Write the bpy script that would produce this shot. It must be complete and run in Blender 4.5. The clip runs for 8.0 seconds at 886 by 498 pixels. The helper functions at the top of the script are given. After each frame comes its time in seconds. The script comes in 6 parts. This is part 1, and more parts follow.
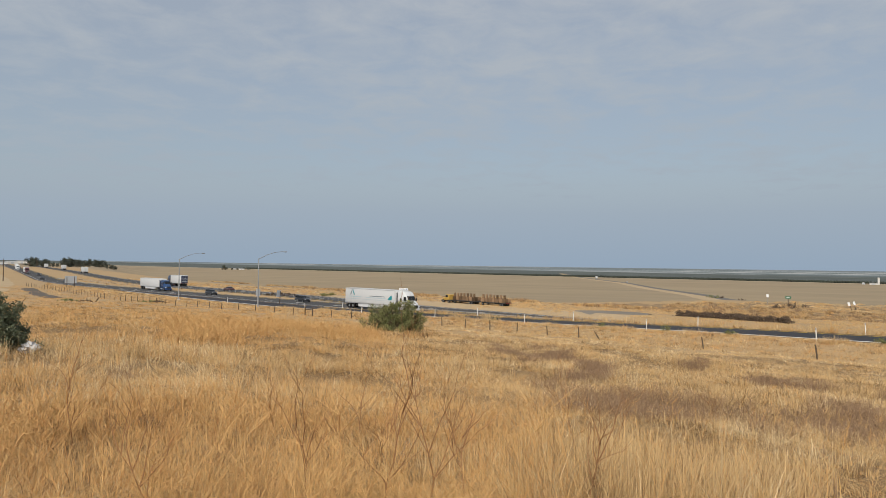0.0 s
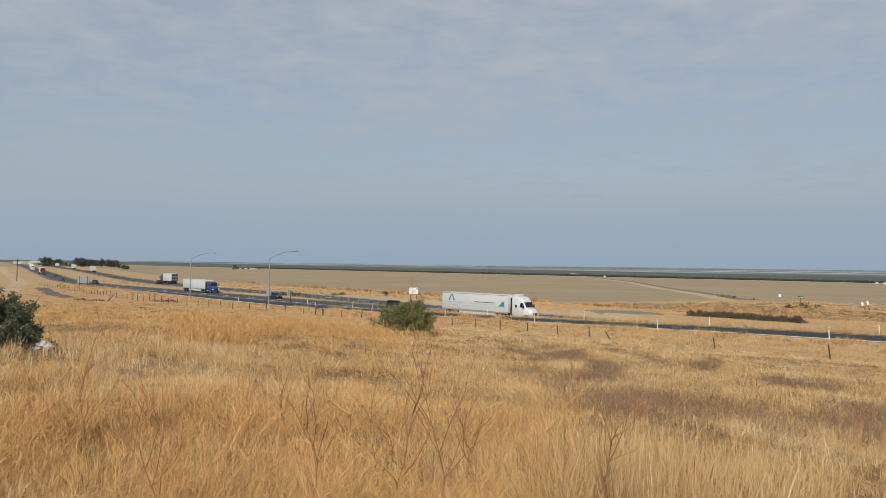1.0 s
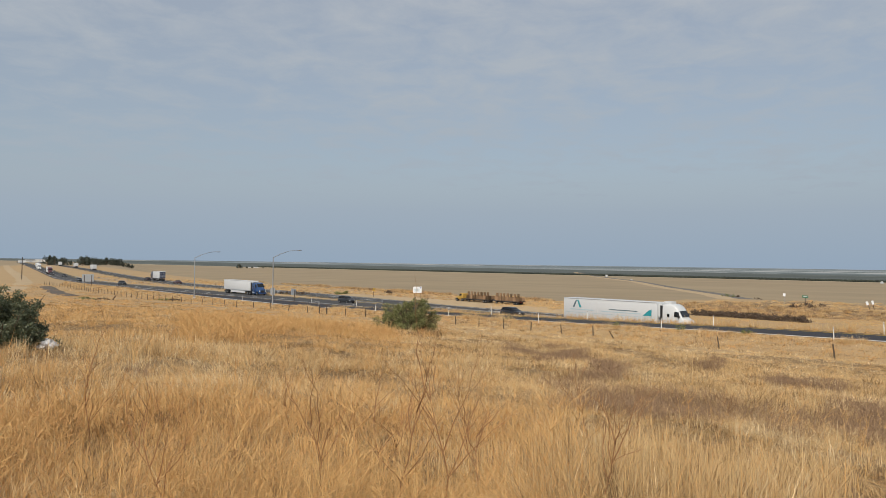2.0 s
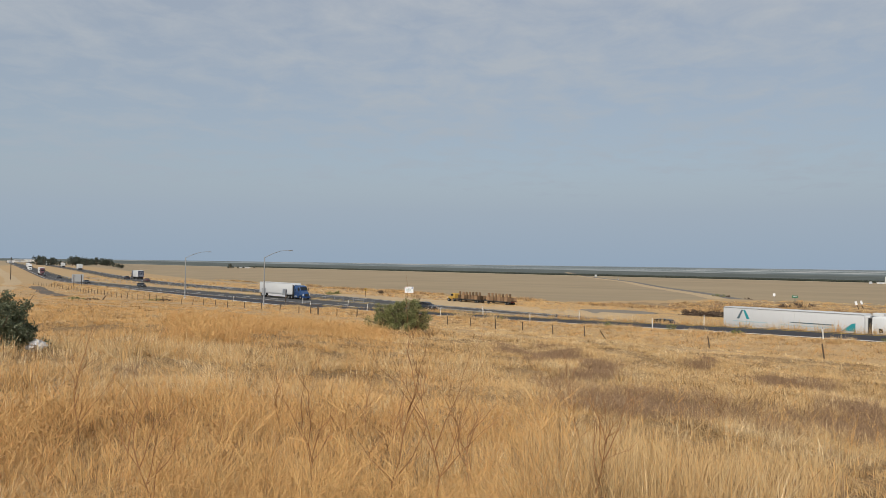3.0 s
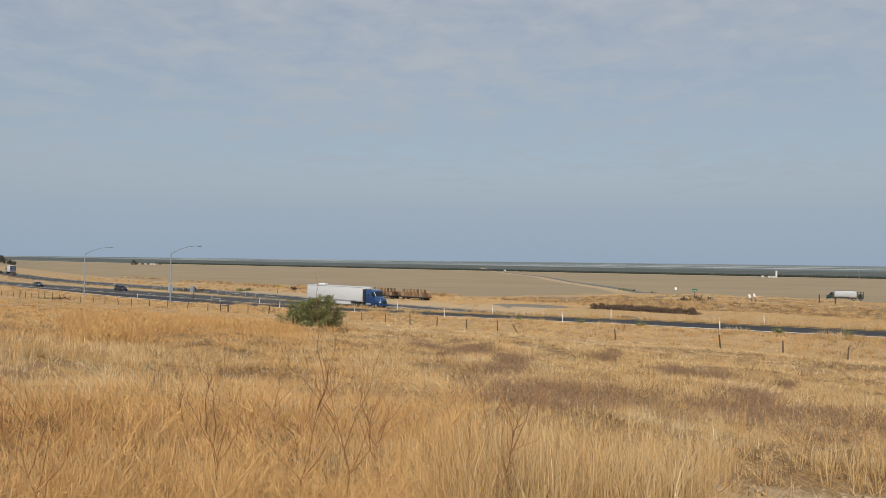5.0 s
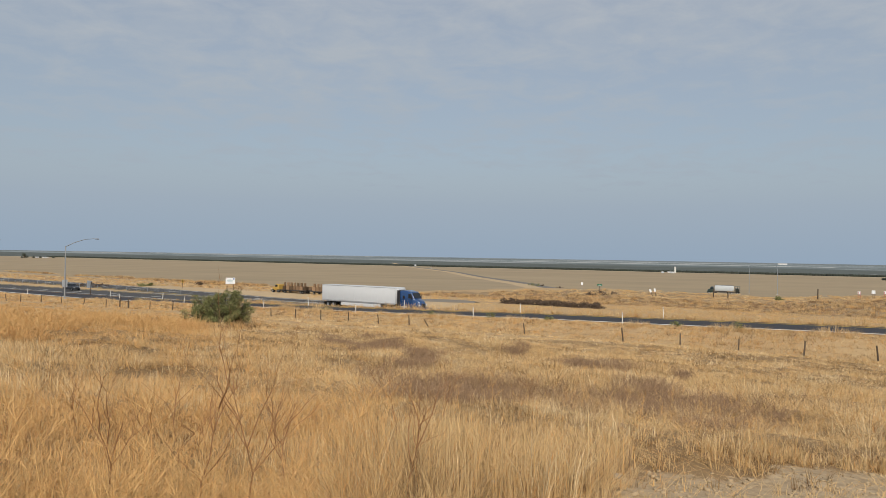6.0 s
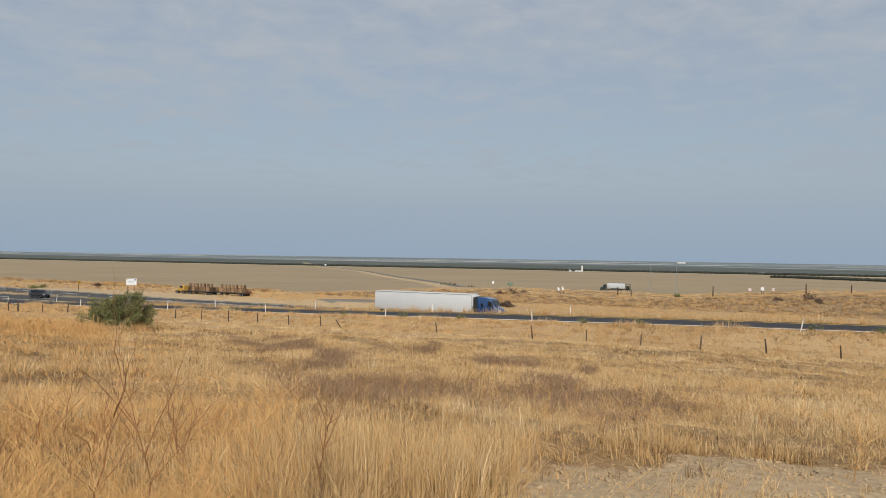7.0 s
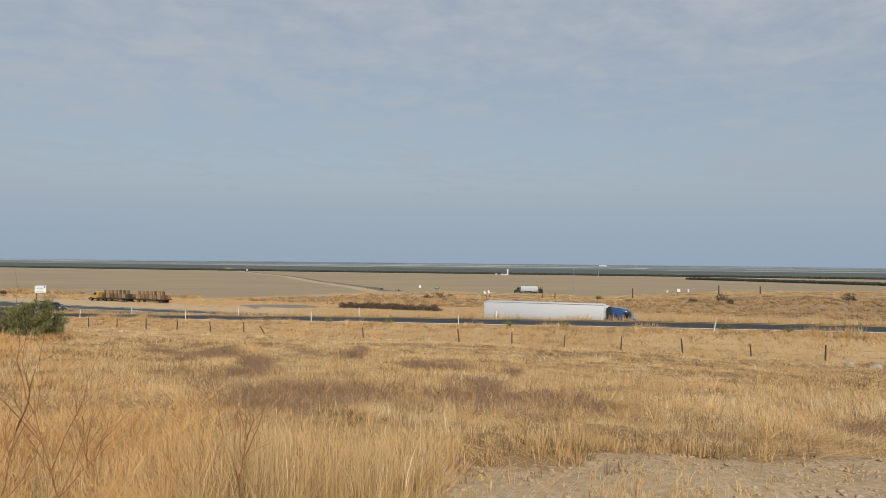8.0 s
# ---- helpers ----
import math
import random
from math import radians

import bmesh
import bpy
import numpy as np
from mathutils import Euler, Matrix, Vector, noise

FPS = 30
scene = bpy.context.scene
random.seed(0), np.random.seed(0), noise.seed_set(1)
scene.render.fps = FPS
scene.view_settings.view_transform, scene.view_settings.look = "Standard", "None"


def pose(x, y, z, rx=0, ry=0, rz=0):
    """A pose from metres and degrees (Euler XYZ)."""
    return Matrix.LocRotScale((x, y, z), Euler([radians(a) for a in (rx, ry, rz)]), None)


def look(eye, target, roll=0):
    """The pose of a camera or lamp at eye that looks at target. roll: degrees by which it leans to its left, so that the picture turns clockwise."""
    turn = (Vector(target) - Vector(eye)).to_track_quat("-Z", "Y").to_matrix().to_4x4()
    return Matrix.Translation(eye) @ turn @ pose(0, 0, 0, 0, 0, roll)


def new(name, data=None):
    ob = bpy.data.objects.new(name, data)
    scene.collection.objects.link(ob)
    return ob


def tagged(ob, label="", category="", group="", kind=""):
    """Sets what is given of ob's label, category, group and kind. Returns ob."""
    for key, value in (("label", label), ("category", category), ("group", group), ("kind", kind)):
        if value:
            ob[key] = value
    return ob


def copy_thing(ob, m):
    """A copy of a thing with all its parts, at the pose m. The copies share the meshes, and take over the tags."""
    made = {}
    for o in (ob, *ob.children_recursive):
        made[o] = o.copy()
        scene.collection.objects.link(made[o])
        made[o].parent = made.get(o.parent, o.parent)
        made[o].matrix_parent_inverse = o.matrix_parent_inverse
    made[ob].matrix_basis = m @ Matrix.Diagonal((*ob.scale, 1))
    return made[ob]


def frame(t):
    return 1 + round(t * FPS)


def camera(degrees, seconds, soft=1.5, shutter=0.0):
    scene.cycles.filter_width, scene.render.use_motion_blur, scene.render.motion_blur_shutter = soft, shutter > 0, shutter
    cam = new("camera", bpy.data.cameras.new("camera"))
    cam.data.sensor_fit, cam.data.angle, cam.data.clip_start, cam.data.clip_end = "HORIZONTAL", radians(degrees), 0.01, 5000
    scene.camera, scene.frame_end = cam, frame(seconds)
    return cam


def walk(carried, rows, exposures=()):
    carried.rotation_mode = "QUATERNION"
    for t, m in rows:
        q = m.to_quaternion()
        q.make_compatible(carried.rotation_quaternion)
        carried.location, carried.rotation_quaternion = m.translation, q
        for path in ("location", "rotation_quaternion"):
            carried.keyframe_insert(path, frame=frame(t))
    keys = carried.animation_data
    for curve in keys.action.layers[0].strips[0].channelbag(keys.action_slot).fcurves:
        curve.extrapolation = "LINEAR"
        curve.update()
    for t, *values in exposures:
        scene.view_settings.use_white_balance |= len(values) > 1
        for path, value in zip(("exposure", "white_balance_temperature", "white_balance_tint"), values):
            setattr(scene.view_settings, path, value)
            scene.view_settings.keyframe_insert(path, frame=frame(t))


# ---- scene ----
EYE = 9.2      # camera height over the highway
REACH = 0.28   # arm's length round which the camera swings


def held(yaw, pitch, roll):
    a = radians(yaw)
    return pose(-REACH * math.sin(a), REACH * (math.cos(a) - 1), EYE, 90 + pitch, roll, yaw)


cam = camera(63.16, 8.0, soft=0.8)
walk(cam, [
    (0.0, held(0.000, 1.172, -0.757)),
    (0.5, held(0.380, 1.192, -0.754)),
    (1.0, held(0.802, 1.127, -0.730)),
    (1.5, held(1.149, 1.044, -0.781)),
    (3.0, held(0.434, 1.065, -0.802)),
    (3.5, held(-0.320, 1.034, -0.829)),
    (4.0, held(-1.641, 0.958, -0.784)),
    (4.5, held(-3.749, 0.899, -0.725)),
    (5.8, held(-11.659, 0.568, -0.869)),
    (6.0, held(-13.279, 0.517, -0.976)),
    (6.5, held(-17.049, 0.603, -1.025)),
    (7.0, held(-20.212, 0.588, -0.883)),
    (7.5, held(-23.208, 0.587, -0.703)),
    (8.0, held(-26.014, 0.991, -0.606)),
])

# ---- world, sun ----
SUN_EL, SUN_AZ = 40.0, 196.0   # degrees; azimuth clockwise from +y
scene.view_settings.exposure = 0.0
world = bpy.data.worlds.new("hazy_sky")
scene.world = world
world.use_nodes = True
wt = world.node_tree
wt.nodes.clear()


def wn(kind, **values):
    n = wt.nodes.new(kind)
    for k, v in values.items():
        n.inputs[k].default_value = v
    return n


w_out = wn("ShaderNodeOutputWorld")
w_bg = wn("ShaderNodeBackground", Strength=0.1)
w_sky = wn("ShaderNodeTexSky")
w_sky.sky_type, w_sky.sun_disc = "NISHITA", False
w_sky.sun_elevation, w_sky.sun_rotation = radians(SUN_EL), radians(SUN_AZ)
w_sky.air_density, w_sky.dust_density, w_sky.ozone_density = 1.0, 2.0, 1.0
w_tc = wn("ShaderNodeTexCoord")
w_sep = wn("ShaderNodeSeparateXYZ")
wt.links.new(w_tc.outputs["Generated"], w_sep.inputs[0])
# thin high cloud on a flat layer: direction divided by its height
w_h = wn("ShaderNodeMath")
w_h.operation = "MAXIMUM"
wt.links.new(w_sep.outputs["Z"], w_h.inputs[0])
w_h.inputs[1].default_value = 0.0
w_h2 = wn("ShaderNodeMath")
w_h2.operation = "ADD"
wt.links.new(w_h.outputs[0], w_h2.inputs[0])
w_h2.inputs[1].default_value = 0.10
w_x = wn("ShaderNodeMath")
w_x.operation = "DIVIDE"
w_y = wn("ShaderNodeMath")
w_y.operation = "DIVIDE"
for n, o in ((w_x, "X"), (w_y, "Y")):
    wt.links.new(w_sep.outputs[o], n.inputs[0])
    wt.links.new(w_h2.outputs[0], n.inputs[1])
w_c = wn("ShaderNodeCombineXYZ")
wt.links.new(w_x.outputs[0], w_c.inputs[0])
wt.links.new(w_y.outputs[0], w_c.inputs[1])
w_n1 = wn("ShaderNodeTexNoise", Scale=4.4, Detail=9.0, Roughness=0.62, Distortion=0.35)
wt.links.new(w_c.outputs[0], w_n1.inputs["Vector"])
w_n2 = wn("ShaderNodeTexNoise", Scale=0.55, Detail=3.0)
wt.links.new(w_c.outputs[0], w_n2.inputs["Vector"])
w_half = wn("ShaderNodeMath")
w_half.operation = "MULTIPLY"
w_half.inputs[1].default_value = 0.6
wt.links.new(w_n2.outputs["Fac"], w_half.inputs[0])
w_mul = wn("ShaderNodeMath")
w_mul.operation = "MULTIPLY_ADD"
wt.links.new(w_n1.outputs["Fac"], w_mul.inputs[0])
w_mul.inputs[1].default_value = 0.85
wt.links.new(w_half.outputs[0], w_mul.inputs[2])
w_ramp = wn("ShaderNodeValToRGB")
w_ramp.color_ramp.elements[0].position, w_ramp.color_ramp.elements[1].position = 0.62, 0.90
w_ramp.color_ramp.elements[0].color = (0.62, 0.62, 0.62, 1)
w_ramp.color_ramp.elements[1].color = (1, 1, 1, 1)
wt.links.new(w_mul.outputs[0], w_ramp.inputs[0])
# the cloud veil thins towards the horizon
w_el = wn("ShaderNodeValToRGB")
w_el.color_ramp.elements[0].position, w_el.color_ramp.elements[1].position = 0.0, 0.40
w_el.color_ramp.elements[0].color = (2.98, 3.82, 4.85, 1)
w_el.color_ramp.elements[1].color = (4.48, 4.80, 5.25, 1)
e = w_el.color_ramp.elements.new(0.10)
e.color = (3.62, 4.26, 4.92, 1)
wt.links.new(w_sep.outputs["Z"], w_el.inputs[0])
w_mix = wn("ShaderNodeMix")
w_mix.data_type = "RGBA"
w_low = wn("ShaderNodeMapRange")
for key, value in (("From Min", 0.26), ("From Max", 0.07), ("To Min", 0.0), ("To Max", 1.0)):
    w_low.inputs[key].default_value = value
wt.links.new(w_sep.outputs["Z"], w_low.inputs["Value"])
w_veil = wn("ShaderNodeMath")
w_veil.operation = "MAXIMUM"
wt.links.new(w_ramp.outputs[0], w_veil.inputs[0])
wt.links.new(w_low.outputs[0], w_veil.inputs[1])
wt.links.new(w_veil.outputs[0], w_mix.inputs["Factor"])
wt.links.new(w_sky.outputs[0], w_mix.inputs["A"])
wt.links.new(w_el.outputs[0], w_mix.inputs["B"])
wt.links.new(w_mix.outputs["Result"], w_bg.inputs["Color"])
wt.links.new(w_bg.outputs[0], w_out.inputs[0])

sun = new("sun", bpy.data.lights.new("sun", "SUN"))
sun.data.energy, sun.data.angle, sun.data.color = 3.65, radians(2.0), (1.0, 0.92, 0.81)
_a, _e = radians(SUN_AZ), radians(SUN_EL)
sun.matrix_world = look((math.sin(_a) * math.cos(_e) * 50, math.cos(_a) * math.cos(_e) * 50, math.sin(_e) * 50), (0, 0, 0))


# ---- materials ----
def material(name, base, rough=0.8, metal=0.0, vary=0.15, scale=8.0, scale2=0.6, bump=0.0, bump_scale=30.0,
             second=None, second_at=0.55, island=0.0, obj=0.0, trans=0.0, coat=0.0):
    """A surface whose colour varies at two scales round its base."""
    m = bpy.data.materials.new(name)
    m.use_nodes = True
    nt = m.node_tree
    b = nt.nodes["Principled BSDF"]
    b.inputs["Roughness"].default_value, b.inputs["Metallic"].default_value = rough, metal
    b.inputs["Coat Weight"].default_value = coat
    if rough > 0.8:
        b.inputs["Specular IOR Level"].default_value = 0.2
    geo = nt.nodes.new("ShaderNodeNewGeometry")
    tc = nt.nodes.new("ShaderNodeTexCoord")
    vec = tc.outputs["Object"]

    def noise_tex(s, detail):
        n = nt.nodes.new("ShaderNodeTexNoise")
        n.inputs["Scale"].default_value, n.inputs["Detail"].default_value = s, detail
        nt.links.new(vec, n.inputs["Vector"])
        return n.outputs["Fac"]

    def math_node(op, a, c):
        n = nt.nodes.new("ShaderNodeMath")
        n.operation = op
        for i, v in enumerate((a, c)):
            if isinstance(v, (int, float)):
                n.inputs[i].default_value = v
            else:
                nt.links.new(v, n.inputs[i])
        return n.outputs[0]

    fine, broad = noise_tex(scale, 6.0), noise_tex(scale2, 3.0)
    f = math_node("ADD", math_node("MULTIPLY", math_node("SUBTRACT", fine, 0.5), 2 * vary),
                  math_node("MULTIPLY", math_node("SUBTRACT", broad, 0.5), 2 * vary))
    if island:
        f = math_node("ADD", f, math_node("MULTIPLY", math_node("SUBTRACT", geo.outputs["Random Per Island"], 0.5), 2 * island))
    if obj:
        oi = nt.nodes.new("ShaderNodeObjectInfo")
        f = math_node("ADD", f, math_node("MULTIPLY", math_node("SUBTRACT", oi.outputs["Random"], 0.5), 2 * obj))
    hsv = nt.nodes.new("ShaderNodeHueSaturation")
    nt.links.new(math_node("ADD", f, 1.0), hsv.inputs["Value"])
    if second:
        r = nt.nodes.new("ShaderNodeValToRGB")
        r.color_ramp.elements[0].color, r.color_ramp.elements[1].color = (*base, 1), (*second, 1)
        r.color_ramp.elements[0].position, r.color_ramp.elements[1].position = second_at - 0.12, second_at + 0.12
        mixed = math_node("ADD", math_node("MULTIPLY", fine, 0.4), math_node("MULTIPLY", broad, 0.6))
        if island:
            mixed = math_node("ADD", math_node("MULTIPLY", mixed, 0.55), math_node("MULTIPLY", geo.outputs["Random Per Island"], 0.45))
        nt.links.new(mixed, r.inputs[0])
        nt.links.new(r.outputs[0], hsv.inputs["Color"])
    else:
        hsv.inputs["Color"].default_value = (*base, 1)
    nt.links.new(hsv.outputs[0], b.inputs["Base Color"])
    if bump:
        bn = nt.nodes.new("ShaderNodeBump")
        bn.inputs["Strength"].default_value, bn.inputs["Distance"].default_value = min(1.0, bump), 0.05
        nt.links.new(noise_tex(bump_scale, 5.0), bn.inputs["Height"])
        nt.links.new(bn.outputs[0], b.inputs["Normal"])
    if trans:
        t = nt.nodes.new("ShaderNodeBsdfTranslucent")
        nt.links.new(hsv.outputs[0], t.inputs["Color"])
        mx = nt.nodes.new("ShaderNodeMixShader")
        mx.inputs[0].default_value = trans
        nt.links.new(b.outputs[0], mx.inputs[1])
        nt.links.new(t.outputs[0], mx.inputs[2])
        nt.links.new(mx.outputs[0], nt.nodes["Material Output"].inputs["Surface"])
    return m


M = {
    "soil": material("straw_littered_soil", (0.28, 0.188, 0.097), 0.95, vary=0.25, scale=11, scale2=0.35, bump=0.45, bump_scale=16, second=(0.175, 0.114, 0.058)),
    "verge": material("dry_verge", (0.41, 0.29, 0.155), 0.95, vary=0.16, scale=2.2, scale2=0.09, bump=0.8, bump_scale=3, second=(0.32, 0.22, 0.12)),
    "bank": material("rough_bank", (0.32, 0.225, 0.125), 0.95, vary=0.25, scale=1.1, scale2=0.12, bump=1.0, bump_scale=1.2, second=(0.21, 0.145, 0.082), second_at=0.5),
    "gravel": material("grey_gravel", (0.20, 0.178, 0.148), 0.95, vary=0.15, scale=3, scale2=0.3, bump=0.6, bump_scale=12),
    "pullout": material("pale_dirt_shoulder", (0.41, 0.31, 0.19), 0.95, vary=0.16, scale=1.5, scale2=0.15, bump=0.4, bump_scale=6),
    "dirt": material("bare_sandy_dirt", (0.43, 0.33, 0.205), 0.95, vary=0.2, scale=18, scale2=1.1, bump=0.55, bump_scale=9, second=(0.345, 0.26, 0.16)),
    "asphalt": material("dark_asphalt", (0.042, 0.042, 0.047), 0.85, vary=0.18, scale=2.5, scale2=0.12, bump=0.2, bump_scale=60),
    "asphalt_old": material("worn_grey_asphalt", (0.068, 0.067, 0.068), 0.85, vary=0.16, scale=1.5, scale2=0.08, bump=0.2, bump_scale=60),
    "field_asphalt": material("bleached_field_asphalt", (0.155, 0.145, 0.13), 0.9, vary=0.16, scale=1.2, scale2=0.05),
    "shoulder": material("pale_shoulder", (0.30, 0.275, 0.235), 0.9, vary=0.14, scale=1.2, scale2=0.1),
    "dark_dirt": material("dark_broken_dirt", (0.125, 0.105, 0.088), 0.95, vary=0.25, scale=2, bump=0.8, bump_scale=5),
    "line": material("white_road_paint", (0.68, 0.67, 0.63), 0.7, vary=0.12, scale=3),
    "yellow_line": material("yellow_road_paint", (0.62, 0.42, 0.07), 0.7, vary=0.12, scale=3),
    "grass_pale": material("pale_straw", (0.72, 0.51, 0.255), 0.7, vary=0.28, scale=3.2, scale2=0.22, second=(0.40, 0.262, 0.118), island=0.42, trans=0.12),
    "grass_gold": material("golden_straw", (0.76, 0.48, 0.195), 0.7, vary=0.28, scale=3.0, scale2=0.2, second=(0.42, 0.225, 0.078), island=0.42, trans=0.12),
    "grass_brown": material("brown_dead_weed", (0.37, 0.248, 0.152), 0.85, vary=0.16, scale=1.5, scale2=0.2, second=(0.235, 0.153, 0.095), island=0.3, trans=0.15),
    "grass_bleached": material("bleached_grass", (0.68, 0.53, 0.315), 0.7, vary=0.14, scale=1.4, scale2=0.2, island=0.35, trans=0.14),
    "grass_thatch": material("old_dark_thatch", (0.23, 0.145, 0.07), 0.85, vary=0.16, scale=1.4, scale2=0.2, island=0.4, trans=0.1),
    "stalk": material("dry_stalk", (0.74, 0.47, 0.19), 0.8, vary=0.15, scale=12, second=(0.38, 0.205, 0.075), island=0.42),
    "weed_stem": material("dark_dry_stem", (0.30, 0.155, 0.062), 0.8, vary=0.2, scale=12, second=(0.19, 0.092, 0.038)),
    "leaf": material("dusty_green_leaf", (0.14, 0.16, 0.052), 0.6, vary=0.2, scale=2.5, second=(0.29, 0.28, 0.115), island=0.3, trans=0.25),
    "leaf_dark": material("grey_green_leaf", (0.085, 0.105, 0.055), 0.6, vary=0.2, scale=2.5, second=(0.12, 0.13, 0.075), island=0.35, trans=0.2),
    "far_leaf": material("far_tree_leaf", (0.066, 0.078, 0.058), 0.8, vary=0.2, scale=0.2, scale2=0.02, island=0.3),
    "orchard_leaf": material("orchard_leaf", (0.027, 0.034, 0.024), 0.8, vary=0.2, scale=0.05, scale2=0.006, island=0.3),
    "bark": material("bark", (0.14, 0.105, 0.075), 0.9, vary=0.2, scale=6, bump=0.6),
    "brush": material("dead_brush", (0.115, 0.083, 0.062), 0.9, vary=0.25, scale=2, island=0.35),
    "wood_post": material("weathered_post", (0.10, 0.075, 0.055), 0.9, vary=0.25, scale=10, bump=0.5, obj=0.3),
    "pole_wood": material("utility_pole_wood", (0.075, 0.055, 0.042), 0.9, vary=0.2, scale=4, bump=0.4),
    "crate": material("crate_board", (0.25, 0.16, 0.092), 0.85, vary=0.2, scale=4, obj=0.6, second=(0.13, 0.08, 0.05)),
    "white_plastic": material("white_marker", (0.74, 0.73, 0.69), 0.6, vary=0.08, scale=6),
    "galv": material("galvanised_steel", (0.33, 0.345, 0.36), 0.5, metal=0.5, vary=0.1, scale=3),
    "wire": material("fence_wire", (0.16, 0.13, 0.11), 0.6, metal=0.6, vary=0.1),
    "white_paint": material("white_fleet_paint", (0.58, 0.595, 0.60), 0.35, vary=0.035, scale=1.2, scale2=0.25, coat=0.3),
    "trailer_white": material("white_trailer_skin", (0.55, 0.565, 0.575), 0.45, vary=0.025, scale=2.2, scale2=0.35),
    "blue_paint": material("blue_cab_paint", (0.010, 0.045, 0.14), 0.22, vary=0.08, scale=1.5, coat=0.9),
    "navy_paint": material("navy_cab_paint", (0.022, 0.034, 0.075), 0.3, vary=0.08, scale=1.5, coat=0.6),
    "maroon_paint": material("maroon_cab_paint", (0.085, 0.022, 0.028), 0.35, vary=0.08, coat=0.5),
    "green_paint": material("dark_green_cab_paint", (0.018, 0.034, 0.026), 0.4, vary=0.1, coat=0.4),
    "yellow_paint": material("yellow_cab_paint", (0.44, 0.27, 0.055), 0.5, vary=0.15, coat=0.1),
    "car_black": material("black_car_paint", (0.012, 0.013, 0.016), 0.35, vary=0.05, coat=0.3),
    "car_grey": material("dark_grey_car_paint", (0.020, 0.022, 0.025), 0.35, vary=0.05, coat=0.3),
    "car_red": material("dull_red_car_paint", (0.065, 0.026, 0.023), 0.3, vary=0.05, coat=0.7),
    "car_silver": material("silver_car_paint", (0.36, 0.37, 0.38), 0.3, metal=0.4, vary=0.05, coat=0.7),
    "glass": material("dark_window_glass", (0.012, 0.015, 0.018), 0.08, vary=0.02),
    "rubber": material("tyre_rubber", (0.022, 0.022, 0.022), 0.9, vary=0.15, scale=8),
    "rim": material("polished_rim", (0.55, 0.56, 0.57), 0.3, metal=0.9, vary=0.06),
    "black": material("black_trim", (0.018, 0.018, 0.019), 0.6, vary=0.1),
    "chassis": material("dirty_chassis", (0.045, 0.042, 0.04), 0.8, vary=0.2, scale=4),
    "alu": material("dull_aluminium", (0.50, 0.51, 0.52), 0.4, metal=0.7, vary=0.1, scale=2),
    "grey_panel": material("grey_hopper_side", (0.47, 0.50, 0.52), 0.5, vary=0.08, scale=1.2),
    "teal": material("teal_print", (0.02, 0.26, 0.30), 0.45, vary=0.05),
    "print": material("slate_print", (0.09, 0.14, 0.17), 0.5, vary=0.05),
    "print_pale": material("pale_blue_print", (0.38, 0.50, 0.55), 0.5, vary=0.05),
    "sign_white": material("white_sign_face", (0.76, 0.77, 0.78), 0.5, vary=0.05, scale=3),
    "sign_back": material("grey_sign_back", (0.47, 0.50, 0.53), 0.5, metal=0.3, vary=0.08, scale=2),
    "sign_yellow": material("yellow_sign_face", (0.62, 0.40, 0.02), 0.5, vary=0.06),
    "sign_green": material("green_sign_face", (0.012, 0.13, 0.065), 0.5, vary=0.06),
    "sign_red": material("red_sign_face", (0.42, 0.075, 0.06), 0.5, vary=0.06),
    "sign_blue": material("blue_sign_print", (0.05, 0.10, 0.30), 0.5, vary=0.05),
    "lamp_glass": material("lamp_lens", (0.35, 0.36, 0.36), 0.2, vary=0.03),
    "red_lens": material("red_tail_lens", (0.30, 0.015, 0.012), 0.3, vary=0.05),
    "headlight": material("headlight_lens", (0.62, 0.64, 0.66), 0.15, vary=0.03),
    "concrete": material("pale_concrete", (0.62, 0.61, 0.58), 0.85, vary=0.08, scale=1, scale2=0.1),
    "roof": material("far_roof", (0.42, 0.42, 0.42), 0.7, vary=0.1, scale=0.3),
    "rock": material("pale_rock", (0.33, 0.285, 0.23), 0.9, vary=0.2, scale=5, bump=0.8, bump_scale=9),
    "litter": material("crumpled_white_sheet", (0.5, 0.5, 0.51), 0.6, vary=0.12, scale=5, bump=0.5),
}


